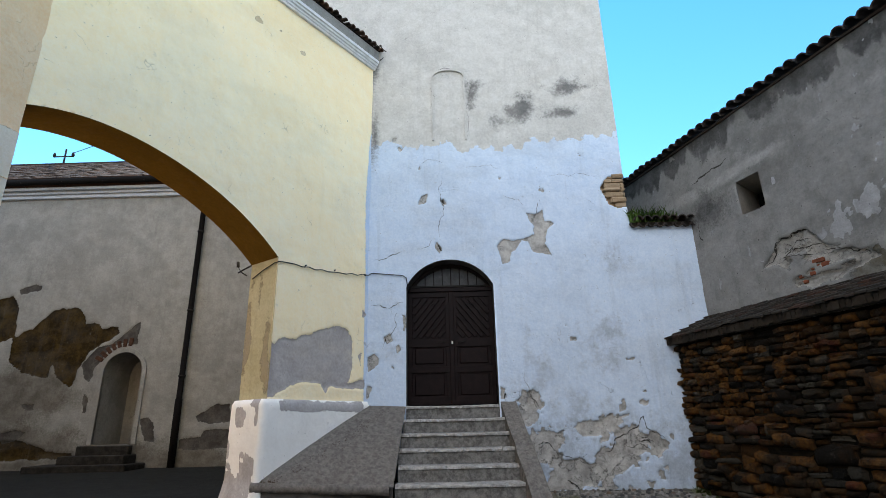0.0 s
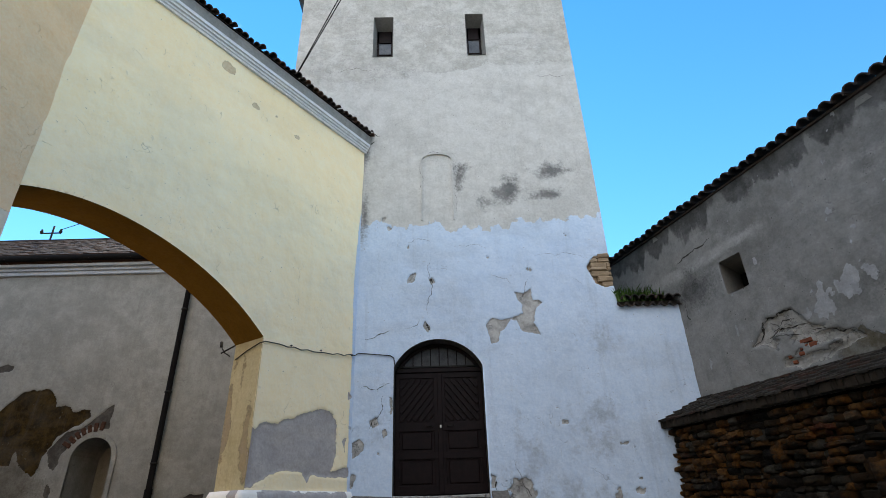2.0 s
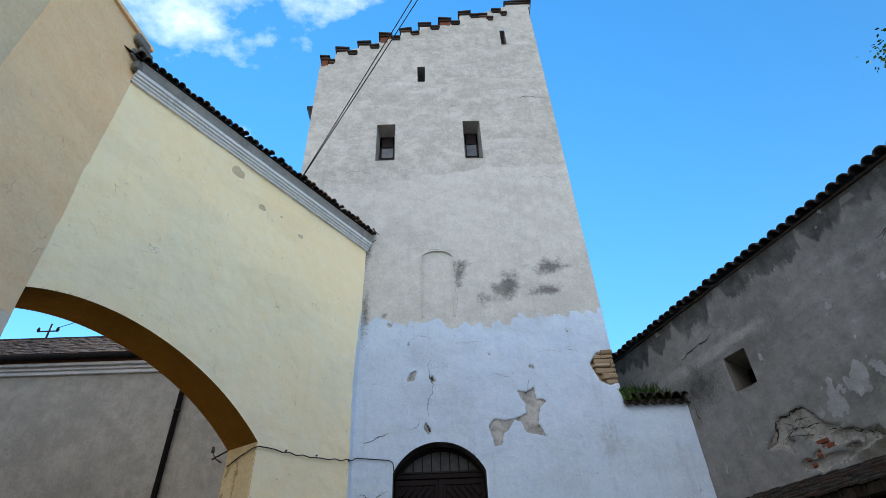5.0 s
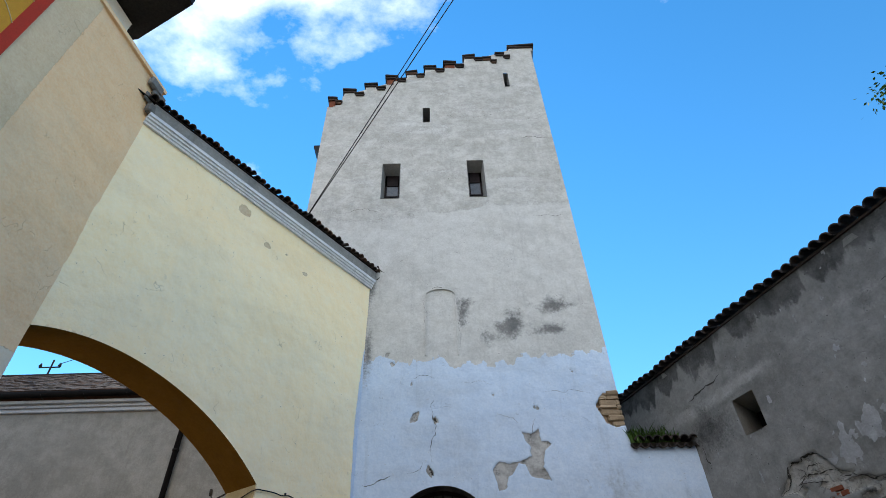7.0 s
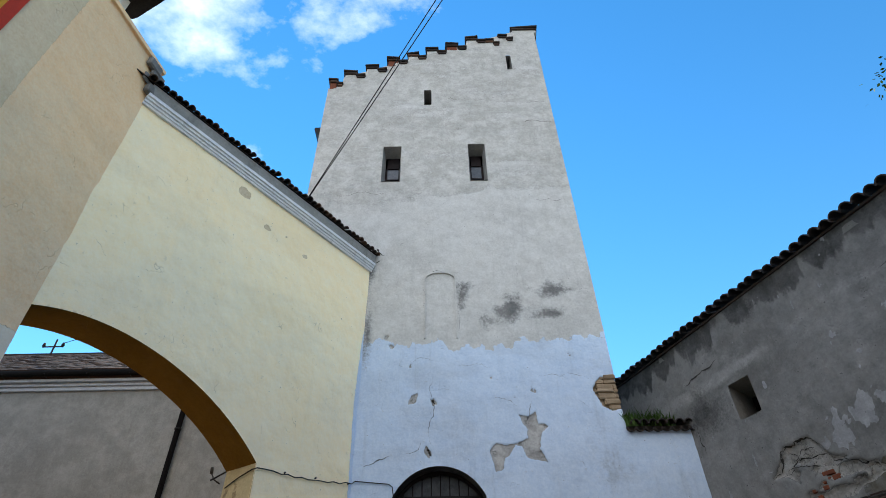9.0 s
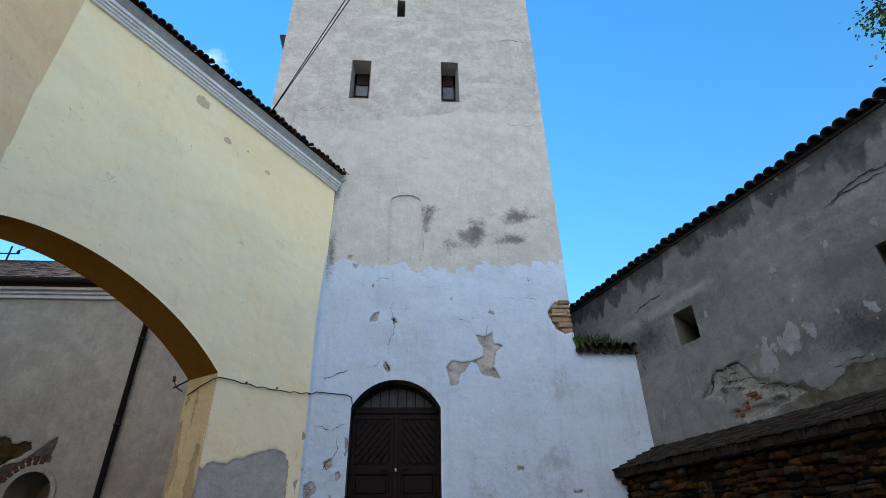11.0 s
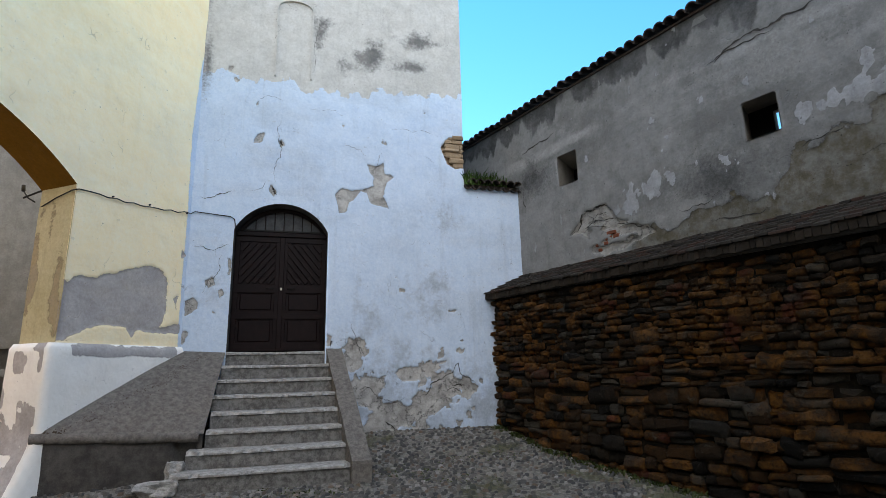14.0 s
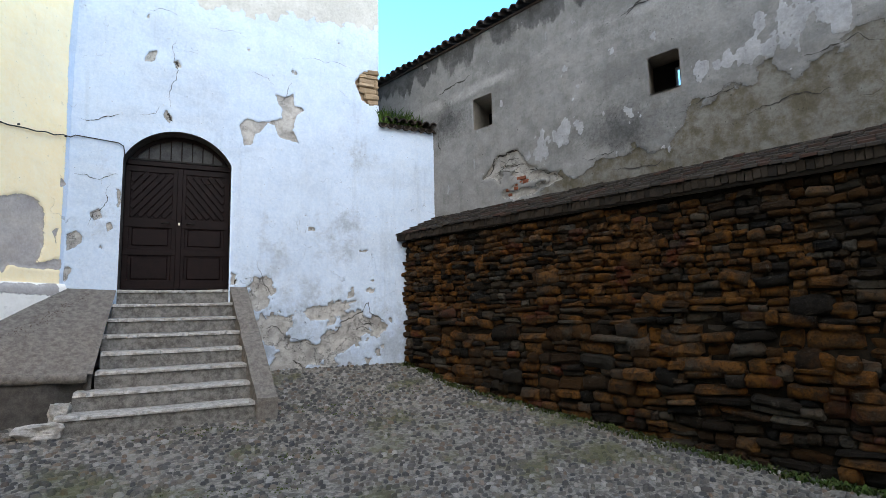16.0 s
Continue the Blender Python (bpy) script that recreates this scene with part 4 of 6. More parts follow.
for q in bm.verts:
    chip = noise.noise(q.co * 6.0) * 0.010 + noise.noise(q.co * 17.0) * 0.008
    q.co += Vector((chip, chip, -abs(chip) * 1.2))
bm.to_mesh(_rc.data)
bm.free()


def ramp():
    top = [(-0.735, 8.40, 1.94), (-1.30, 8.40, 1.97), (-2.47, 6.875, 1.045), (-0.77, 7.07, 0.96)]
    nu, nv = 40, 30
    verts, faces = [], []
    for j in range(nv + 1):
        b = j / nv
        for i in range(nu + 1):
            a = i / nu
            p = (Vector(top[0]) * (1 - a) + Vector(top[1]) * a) * (1 - b) + (Vector(top[3]) * (1 - a) + Vector(top[2]) * a) * b
            z = p.z + 0.016 * float(fbm(np.array(p.x * 3), np.array(p.y * 3))) + 0.05 * math.sin(b * math.pi) * 0.4
            if j == nv:
                z -= 0.02
            verts.append((p.x, p.y, z))
    for j in range(nv):
        for i in range(nu):
            o = j * (nu + 1) + i
            faces.append((o, o + 1, o + nu + 2, o + nu + 1))
    ob = keep(link_mesh("ramp_slab", verts, faces, m_cement, None, True), stairs)
    ob["label"] = "sloping brown-grey cement slab"
    rg = random.Random(15)
    v, f = [], []
    for _ in range(4200):
        a, b = rg.random(), rg.random()
        if abs(a - (0.45 + 0.40 * b)) > 0.16 * rg.random() ** 1.5 or fbm(np.array(a * 5.0), np.array(b * 6.0)) < -0.05:
            continue
        p = (Vector(top[0]) * (1 - a) + Vector(top[1]) * a) * (1 - b) + (Vector(top[3]) * (1 - a) + Vector(top[2]) * a) * b
        p.z += 0.016 * float(fbm(np.array(p.x * 3), np.array(p.y * 3))) + 0.05 * math.sin(b * math.pi) * 0.4
        r, o, h = rg.uniform(0.005, 0.017), len(v), rg.uniform(0.003, 0.009)
        v += [(p.x + r * rg.uniform(0.7, 1.2) * math.cos(q), p.y + r * rg.uniform(0.7, 1.2) * math.sin(q), p.z - 0.012 - 0.55 * r * math.sin(q) * -1) for q in (0, 1.26, 2.51, 3.77, 5.03)] + [(p.x, p.y, p.z + h)]
        f += [(o + i, o + (i + 1) % 5, o + 5) for i in range(5)]
    tagged(link_mesh("soil_crumbs", v, f, m_soil), "dark brown soil crumbs lying on the cement ramp", "soil", kind="stuff")
    # lip and dark wall under it
    xs = np.linspace(-2.47, -0.82, 40)
    fy = lambda q: 7.07 - 0.115 * (-0.77 - q)
    v, f = [], []
    for x in xs:
        w = 0.012 * float(fbm(np.array(x * 5), np.array(2.0)))
        lift = (-0.82 - x) * 0.05
        v += [(x, fy(x) + 0.02, 0.965 + lift), (x, fy(x) - 0.025 + w, 0.955 + lift), (x, fy(x) - 0.035 + w, 0.90 + lift), (x, fy(x) - 0.02 + w, 0.855 + 2 * w + lift), (x, fy(x) + 0.03, 0.85 + lift)]
    for i in range(len(xs) - 1):
        for j in range(4):
            f.append((i * 5 + j, i * 5 + 5 + j, i * 5 + 6 + j, i * 5 + 1 + j))
    keep(link_mesh("ramp_lip", v, f, m_cement, None, True), stairs)
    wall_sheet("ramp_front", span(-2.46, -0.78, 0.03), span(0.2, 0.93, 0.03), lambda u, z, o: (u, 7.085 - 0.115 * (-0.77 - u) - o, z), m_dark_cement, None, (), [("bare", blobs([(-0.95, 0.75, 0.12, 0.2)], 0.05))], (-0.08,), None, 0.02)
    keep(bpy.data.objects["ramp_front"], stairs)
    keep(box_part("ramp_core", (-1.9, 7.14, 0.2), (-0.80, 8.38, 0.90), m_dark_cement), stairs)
    # broken stone at the foot
    for i, (x, y, z, a, b, c) in enumerate(((-1.14, 6.68, 0.42, 0.20, 0.15, 0.09), (-1.30, 6.74, 0.37, 0.17, 0.13, 0.07), (-1.02, 6.60, 0.45, 0.10, 0.06, 0.08), (-1.43, 6.68, 0.32, 0.10, 0.08, 0.05), (-1.02, 6.86, 0.58, 0.09, 0.10, 0.10))):
        bm = bmesh.new()
        bmesh.ops.create_cube(bm, size=2.0)
        bmesh.ops.subdivide_edges(bm, edges=bm.edges[:], cuts=5, use_grid_fill=True)
        for q in bm.verts:
            p = q.co.normalized() * 0.45 + q.co * 0.55
            n_ = noise.noise(p * 1.3 + Vector((i * 7.0, 0, 0))) * 0.38 + noise.noise(p * 3.4 + Vector((0, i * 5.0, 0))) * 0.22
            q.co = Vector((p.x * a, p.y * b, p.z * c)) * (1 + n_) + Vector((x, y, z))
        keep(part("broken_stone", bm, m_tread_lit if i % 2 == 0 else m_step, None, "crumbled piece of the lowest step"), stairs)


ramp()

# ---- low wall beside the tower ----
low_wall = tagged(wall_sheet("wall_low", span(TX1, 4.12, 0.02), span(0.4, 4.76, 0.02), lambda u, z, o: (u, TY - o, z), m_tower, None, (), TF, TD, None, 0.014), "low limewashed wall with a tiled top joining tower and fortress wall", "wall", kind="structure")
low_core = keep(box_part("wall_core", (TX1 + 0.004, TY + 0.06, 0.4), (4.6, TY + 0.5, 4.76), m_tower), low_wall)


def half_tile(name, r=0.075, length=0.36, thick=0.014, taper=0.85):
    """A half-round clay tile along y."""
    v, f, n = [], [], 7
    for y, s in ((0, 1.0), (length, taper)):
        for rr in (r * s, (r - thick) * s):
            for i in range(n):
                a = math.pi * i / (n - 1)
                v.append((rr * math.cos(a), y, rr * math.sin(a)))
    for i in range(n - 1):
        f += [(i, i + 1, 2 * n + i + 1, 2 * n + i), (n + i, 3 * n + i, 3 * n + i + 1, n + i + 1), (i, n + i, n + i + 1, i + 1), (2 * n + i, 2 * n + i + 1, 3 * n + i + 1, 3 * n + i)]
    f += [(0, 2 * n, 3 * n, n), (n - 1, 2 * n - 1, 4 * n - 1, 3 * n - 1)]
    me = bpy.data.meshes.new(name)
    me.from_pydata(v, [], f)
    return me


me_tile = half_tile("tile")
me_tile.materials.append(m_tile)
me_tile_d = half_tile("tile_dark")
me_tile_d.materials.append(m_tile_dark)
rng = random.Random(11)
for i in range(8):
    for flip in (0, 1):
        t = new("tile", me_tile_d)
        t.matrix_world = Matrix.Translation((3.10 + i * 0.145 + flip * 0.072, TY - 0.09, 4.79 + flip * 0.055)) @ pose(0, 0, 0, 10 + rng.uniform(-4, 4), 0, rng.uniform(-5, 5)) @ (Matrix.Identity(4) if flip else pose(0, 0, 0, 0, 180, 0))
        keep(t, low_wall)
keep(box_part("tile_bed", (3.06, TY - 0.02, 4.76), (4.12, TY + 0.5, 4.82), m_mortar), low_wall)


def tufts(name, label, spots, h, blades, seed, material=m_leaf):
    rg = random.Random(seed)
    v, f = [], []
    for cx, cy, cz, sc in spots:
        for _ in range(blades):
            a, l = rg.uniform(0, 6.28), h * sc * rg.uniform(0.4, 1.0)
            w = rg.uniform(0.006, 0.014)
            b = Vector((cx + rg.gauss(0, 0.05), cy + rg.gauss(0, 0.05), cz))
            d = Vector((math.cos(a), math.sin(a), 0))
            s = Vector((-d.y, d.x, 0)) * w
            m1, tip = b + d * l * 0.25 + Vector((0, 0, l * 0.6)), b + d * l * 0.65 + Vector((0, 0, l * 0.9))
            o = len(v)
            v += [b - s * 0.6, b + s * 0.6, m1 + s, m1 - s, tip]
            f += [(o, o + 1, o + 2, o + 3), (o + 3, o + 2, o + 4)]
    return tagged(link_mesh(name, [tuple(p) for p in v], f, material), label, "plants", kind="stuff")


tufts("wall_weeds", "bright green weeds growing on the tiled wall top", [(3.08 + 0.75 * rng.random() ** 1.7, TY + rng.uniform(0.04, 0.3), 4.82, rng.uniform(0.5, 1.15)) for _ in range(70)], 0.34, 16, 5)

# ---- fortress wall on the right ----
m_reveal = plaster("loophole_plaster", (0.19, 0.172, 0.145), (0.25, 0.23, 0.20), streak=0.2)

DX, DY = 0.3256, -0.9455          # along the wall, from the tower towards the yard
NX, NY = -0.9455, -0.3256         # out of the wall, into the yard


def fort(k, z, out):
    return 4.07 + DX * k + NX * out, 8.4 + DY * k + NY * out, z


def fort_p(k, z, out=0.0):
    return Vector(fort(k, z, out))


L1, L2 = (1.01, 1.41, 4.54, 5.07), (4.0, 4.39, 4.22, 4.70)


def pale_field(u, z):
    near = np.zeros(u.shape)
    for cu, cz, ru, rz in ((2.9, 4.06, 0.75, 0.17), (2.2, 3.86, 0.35, 0.14), (4.95, 4.36, 0.55, 0.20), (5.75, 4.60, 0.7, 0.26), (6.9, 4.7, 0.8, 0.25), (0.25, 3.5, 0.12, 0.16), (5.0, 3.45, 1.2, 0.10), (3.2, 3.36, 1.0, 0.10)):
        near = np.maximum(near, np.exp(-((u - cu) / ru) ** 2 - ((z - cz) / rz) ** 2))
    n = fbm(u * 8 + 4, z * 3.0 + 2, 6)
    a = np.clip(0.5 + (n + 0.36 * near - 0.27) / 0.06, 0, 1)
    b = np.clip(0.5 + (fbm(u * 13, z * 13, 3) - 0.37) / 0.08, 0, 1)
    return np.maximum(a, b)


def drift_field(u, z):
    """Soft pale run of an old coat along the upper wall."""
    line = np.exp(-((z - 5.28 - 0.03 * u - 0.5 * fbm(u * 0.8, z * 0.5)) / 0.16) ** 2) * (0.6 + 1.6 * fbm(u * 1.2, z * 4, 5))
    wide = 0.5 * smooth(fbm(u * 0.7 + 2, z * 2.2, 5), 0.0, 0.2)
    return np.clip(np.maximum(line, wide), 0, 0.9)


def ochre_field(u, z):
    edge = np.interp(u, (2.0, 2.6, 3.7, 4.2, 4.45, 5.3, 6.1, 8.0), (3.4, 3.46, 3.50, 3.62, 3.95, 4.08, 4.20, 4.3)) - 0.03
    return np.clip(0.5 + (edge - z + 0.55 * fbm(u * 4.5, z * 4.5, 6)) / 0.10, 0, 1) * smooth(u, 1.9, 2.7)


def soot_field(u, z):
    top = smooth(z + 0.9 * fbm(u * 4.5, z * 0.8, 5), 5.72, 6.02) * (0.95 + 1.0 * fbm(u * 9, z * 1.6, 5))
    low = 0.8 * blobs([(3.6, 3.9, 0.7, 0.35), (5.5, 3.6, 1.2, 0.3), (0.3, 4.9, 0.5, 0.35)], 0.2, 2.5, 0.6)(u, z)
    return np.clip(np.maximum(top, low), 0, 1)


_fb0 = polys([[(1.14, 3.68), (1.38, 3.85), (1.5, 3.99), (1.78, 4.01), (1.97, 3.91), (2.07, 3.77), (2.54, 3.5), (2.68, 3.38), (2.26, 3.3), (1.82, 3.2), (1.53, 3.27), (1.6, 3.47), (1.36, 3.66)]], 0.06, 7.0, 0.05)


def _fb(u, z):
    return np.clip(_fb0(u, z) * (1 - 0.7 * smooth(fbm(u * 3 + 5, z * 9, 5), 0.05, 0.16)), 0, 1)


FD = (0.0, 0.0, 0.004, -0.014, -0.035)
FF = [("drift", drift_field), ("soot", soot_field), ("pale", pale_field), ("ochre", ochre_field), ("bare", _fb)]
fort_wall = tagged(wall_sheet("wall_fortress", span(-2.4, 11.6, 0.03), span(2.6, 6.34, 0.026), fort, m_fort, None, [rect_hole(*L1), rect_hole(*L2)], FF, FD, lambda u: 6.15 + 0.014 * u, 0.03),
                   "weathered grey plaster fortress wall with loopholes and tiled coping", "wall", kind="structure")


for i, (pts, w) in enumerate((([(0.17, 5.42), (0.52, 5.47), (0.97, 5.53)], 0.05), ([(3.66, 5.42), (4.04, 5.53), (4.35, 5.51), (4.69, 5.53), (5.2, 5.6)], 0.06), ([(3.7, 5.36), (4.1, 5.46), (4.5, 5.47)], 0.03),
        ([(1.14, 3.66), (1.38, 3.85), (1.5, 3.99), (1.78, 4.01), (1.97, 3.91)], 0.035), ([(1.3, 3.66), (1.6, 3.80), (1.9, 3.78), (2.1, 3.68)], 0.025), ([(1.5, 3.78), (1.7, 3.9), (1.9, 3.86)], 0.02), ([(2.0, 3.70), (2.3, 3.6), (2.6, 3.45)], 0.025),
        ([(1.4, 3.72), (1.7, 3.70), (1.95, 3.66)], 0.02), ([(1.5, 3.95), (1.62, 3.85), (1.6, 3.7)], 0.015), ([(3.0, 3.62), (3.3, 3.6), (3.6, 3.72)], 0.02), ([(3.4, 3.38), (3.8, 3.33), (4.2, 3.36)], 0.03), ([(4.5, 3.94), (4.75, 3.97), (5.0, 4.04)], 0.02),
        ([(5.0, 3.66), (5.3, 3.7), (5.6, 3.75), (5.9, 3.72)], 0.022), ([(0.15, 4.75), (0.13, 4.5), (0.17, 4.3)], 0.03), ([(5.6, 4.13), (5.87, 4.15), (6.09, 4.2), (6.3, 4.05)], 0.025))):
    crack_shade(fort_wall, fort, pts, w, FF, FD, 0.03, 300 + i, m_crack)


def fort_box(name, k0, k1, o0, o1, z0, z1, material, parent, label="", bevel=0.0):
    bm = bmesh.new()
    vs = box(bm, (k0, o0, z0), (k1, o1, z1), None, bevel)
    for v in bm.verts:
        v.co = fort_p(v.co.x, v.co.z, v.co.y)
    ob = part(name, bm, material, None, label)
    return keep(ob, parent) if parent else ob


for (k0, k1, z0, z1), (s0, s1, t0, t1) in ((L1, (0.82, 1.26, 4.62, 5.02)), (L2, (3.80, 4.20, 4.40, 4.82))):
    cs = [(k0, z0), (k1, z0), (k1, z1), (k0, z1)]
    bs_ = [(s0, t0), (s1, t0), (s1, t1), (s0, t1)]
    vv = [fort_p(a, b, 0.012) for a, b in cs] + [fort_p(a, b, -0.62) for a, b in bs_]
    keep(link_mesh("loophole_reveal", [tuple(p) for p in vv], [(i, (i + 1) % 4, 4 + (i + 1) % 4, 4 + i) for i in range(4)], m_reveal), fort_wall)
    # dark boards paint the shade deep in the loopholes, open only at the slit
    for a0, a1, b0, b1 in (((s0 - .05, s1 + .05, t0 - .05, t1 + .05),) if k0 < 2 else ((3.7, 4.10, 4.3, 4.9), (4.17, 4.3, 4.3, 4.9), (4.10, 4.17, 4.3, 4.46), (4.10, 4.17, 4.73, 4.9))):
        keep(link_mesh("loophole_shade_board", [tuple(fort_p(a, b, -0.60)) for a, b in ((a0, b0), (a1, b0), (a1, b1), (a0, b1))], [(0, 1, 2, 3)], m_dark), fort_wall)
# the outer face of the wall, in blocks round the slit
for k0, k1, z0, z1 in ((-2.4, 4.10, 0.3, 6.15), (4.17, 11.6, 0.3, 6.15), (4.10, 4.17, 0.3, 4.46), (4.10, 4.17, 4.73, 6.15)):
    fort_box("outer_face", k0, k1, -0.70, -0.615, z0, z1, m_fort, fort_wall)
fort_box("wall_top", -2.4, 11.6, -0.70, -0.01, 6.05, 6.15, m_fort, fort_wall)
rng = random.Random(21)
ROT = Matrix(((DX, -NX, 0), (DY, -NY, 0), (0, 0, 1))).to_4x4()   # x along the wall, y into it
k = -2.3
while k < 11.4:
    t = new("coping_tile", me_tile_d)
    t.matrix_world = Matrix.Translation(fort_p(k, 6.17 + 0.014 * k + rng.uniform(-0.015, 0.015), 0.14 + rng.uniform(-0.02, 0.02))) @ ROT @ pose(0, 0, 0, 16 + rng.uniform(-3, 3), rng.uniform(-6, 6), rng.uniform(-5, 5)) @ Matrix.Scale(1.15, 4)
    keep(t, fort_wall)
    k += 0.165
v = [tuple(fort_p(k_, z_ + 0.014 * k_, o_)) for k_ in (-2.4, 11.6) for o_, z_ in ((0.03, 6.145), (0.03, 6.18), (-0.4, 6.24), (-0.4, 6.145))]
keep(link_mesh("coping_bed", v, [(0, 1, 5, 4), (1, 2, 6, 5), (0, 4, 7, 3), (0, 3, 2, 1), (4, 5, 6, 7)], m_tile_dark), fort_wall)
vs = [fort_p(-2.4, 6.17, -0.02), fort_p(11.6, 6.33, -0.02), fort_p(11.6, 6.6, -1.6), fort_p(-2.4, 6.5, -1.6)]
keep(link_mesh("coping_slope", [tuple(v) for v in vs], [(0, 1, 2, 3)], m_tile_dark), fort_wall)
# bricks showing in the broken plaster
for kk, zz, w in ((1.55, 3.555, 0.11), (1.84, 3.53, 0.16), (1.80, 3.455, 0.12), (1.95, 3.46, 0.10), (1.62, 3.39, 0.07), (1.78, 3.385, 0.08), (1.66, 3.31, 0.06)):
    fort_box("brick", kk, kk + w, -0.1, -0.020 + rng.uniform(0, 0.012), zz, zz + rng.uniform(0.045, 0.062), m_brick, fort_wall, "", 0.008)

# ---- rubble stone wall with tiled lean-to top ----
def rub(k, z, out=0.0):
    return Vector((3.46 + DX * k + NX * out, 8.4 + DY * k + NY * out, z))


stone_wall = thing("rubble_wall", "dark brown rubble stone wall with a sloping tiled coping", "stone wall", tuple(rub(3, 0.3)))


def rub_box(name, k0, k1, o0, o1, z0, z1, material, parent, label="", bevel=0.0):
    bm = bmesh.new()
    box(bm, (k0, o0, z0), (k1, o1, z1), None, bevel)
    for v in bm.verts:
        v.co = rub(v.co.x, v.co.z, v.co.y)
    return keep(part(name, bm, material, None, label), parent)


rub_box("mortar_core", -0.04, 11.5, -0.62, -0.065, -0.4, 2.77, m_mortar, stone_wall, "dark recessed mortar")
v = [rub(-0.05, 2.855, 0.10), rub(11.5, 2.91, 0.10), rub(11.5, 3.24, -0.66), rub(-0.05, 3.19, -0.66), rub(-0.05, 2.75, 0.06), rub(11.5, 2.75, 0.06)]
keep(link_mesh("coping_bed", [tuple(p) for p in v], [(0, 1, 2, 3), (4, 5, 1, 0)], m_copetile), stone_wall)


def coping_tiles():
    """Rows of small flat tiles on the lean-to slope, joined; and mortar crumbs at the head."""
    rg = random.Random(31)
    vv, ff = [], []
    for r in range(6):
        k = -0.05 - 0.05 * (r % 2)
        s0 = r / 6.0
        while k < 9.5:
            w = rg.uniform(0.09, 0.15)
            o0, z0 = 0.13 - 0.77 * s0, 2.86 + 0.005 * k + 0.355 * s0
            o1, z1 = o0 - 0.20, z0 + 0.062
            dz = rg.uniform(-0.008, 0.012)
            o = len(vv)
            for (a, b, c) in ((o0 + rg.uniform(-0.015, 0.015), z0 + dz, 0), (o1, z1 + dz, 0)):
                vv += [tuple(rub(k + 0.004, b, a)), tuple(rub(k + w - 0.004, b + rg.uniform(-0.006, 0.006), a)), tuple(rub(k + w - 0.004, b + 0.026, a)), tuple(rub(k + 0.004, b + 0.026, a))]
            ff += [(o, o + 1, o + 2, o + 3), (o + 3, o + 2, o + 6, o + 7), (o, o + 3, o + 7, o + 4), (o + 1, o + 5, o + 6, o + 2)]
            k += w
    ob = keep(link_mesh("coping_tiles", vv, ff, m_copetile), stone_wall)
    ob["kind"] = "stuff"


coping_tiles()


def eave_bricks():
    rg = random.Random(32)
    mes = []
    for i in range(4):
        bm = bmesh.new()
        box(bm, (0, -0.16, 0), (1, 0.0, 1), None)
        for q in bm.verts:
            q.co += Vector((0, rg.uniform(-0.012, 0.012), rg.uniform(-0.06, 0.06)))
        me = bpy.data.meshes.new("eave_brick")
        bmesh.ops.recalc_face_normals(bm, faces=bm.faces[:])
        bm.to_mesh(me)
        bm.free()
        me.materials.append(m_eave)
        mes.append(me)
    k, n = -0.06, 0
    while k < 9.0:
        w = rg.uniform(0.055, 0.085)
        ob = new("eave_brick", mes[n % 4])
        base = rub(k, 2.755 + 0.006 * k + rg.uniform(-0.006, 0.006), 0.10)
        ob.matrix_world = Matrix.Translation(base) @ Matrix(((DX, NX, 0), (DY, NY, 0), (0, 0, 1))).to_4x4() @ Matrix.Diagonal((w - 0.008, 1, 0.105, 1))
        keep(ob, stone_wall)
        k, n = k + w, n + 1


m_eave = mottled("eave_brick", (0.0216, 0.0180, 0.0144), (0.0396, 0.0302, 0.0230), 9.0, 0.9, 0.006, "object", ((0.0187, 0.0158, 0.0137), (0.0432, 0.0346, 0.0266), (0.0288, 0.0216, 0.0158)))
eave_bricks()


def stone_shape(seed):
    """A rough rounded stone in a unit box: front at y = 0, back at y = 1."""
    rg = random.Random(seed)
    nu, nz = 5, 4
    v, f = [], []
    power = rg.uniform(3.0, 8.0)
    tilt, skew = rg.uniform(-0.16, 0.16), rg.uniform(-0.10, 0.10)
    for j in range(nz):
        for i in range(nu):
            a, b = (0.0, 0.14, 0.5, 0.86, 1.0)[i], (0.0, 0.24, 0.76, 1.0)[j]
            ea, eb = abs(2 * a - 1), abs(2 * b - 1)
            y = 0.55 * (1 - (1 - ea ** (power + 2)) * (1 - eb ** power)) + rg.uniform(-0.13, 0.13) + tilt * (a - 0.5)
            cut = rg.uniform(0.0, 0.22) if (ea == 1 and eb == 1) else 0.0
            x = a + rg.uniform(-0.05, 0.05) + 0.5 * cut * (1 if a < 0.5 else -1)
            z = b + rg.uniform(-0.10, 0.10) + skew * (a - 0.5) + cut * (1 if b < 0.5 else -1)
            v.append((x, y, z))
    for j in range(nz - 1):
        for i in range(nu - 1):
            o = j * nu + i
            f += [(o, o + 1, o + nu + 1, o + nu)]
    ring = [i for i in range(nu)] + [nu - 1 + nu * j for j in range(1, nz)] + [nu * (nz - 1) + i for i in range(nu - 2, -1, -1)] + [nu * j for j in range(nz - 2, 0, -1)]
    o = len(v)
    v += [(v[i][0], 1.0, v[i][2]) for i in ring]
    m = len(ring)
    for i in range(m):
        f.append((ring[(i + 1) % m], ring[i], o + i, o + (i + 1) % m))
    return v, f


SHAPES = [stone_shape(100 + i) for i in range(24)]


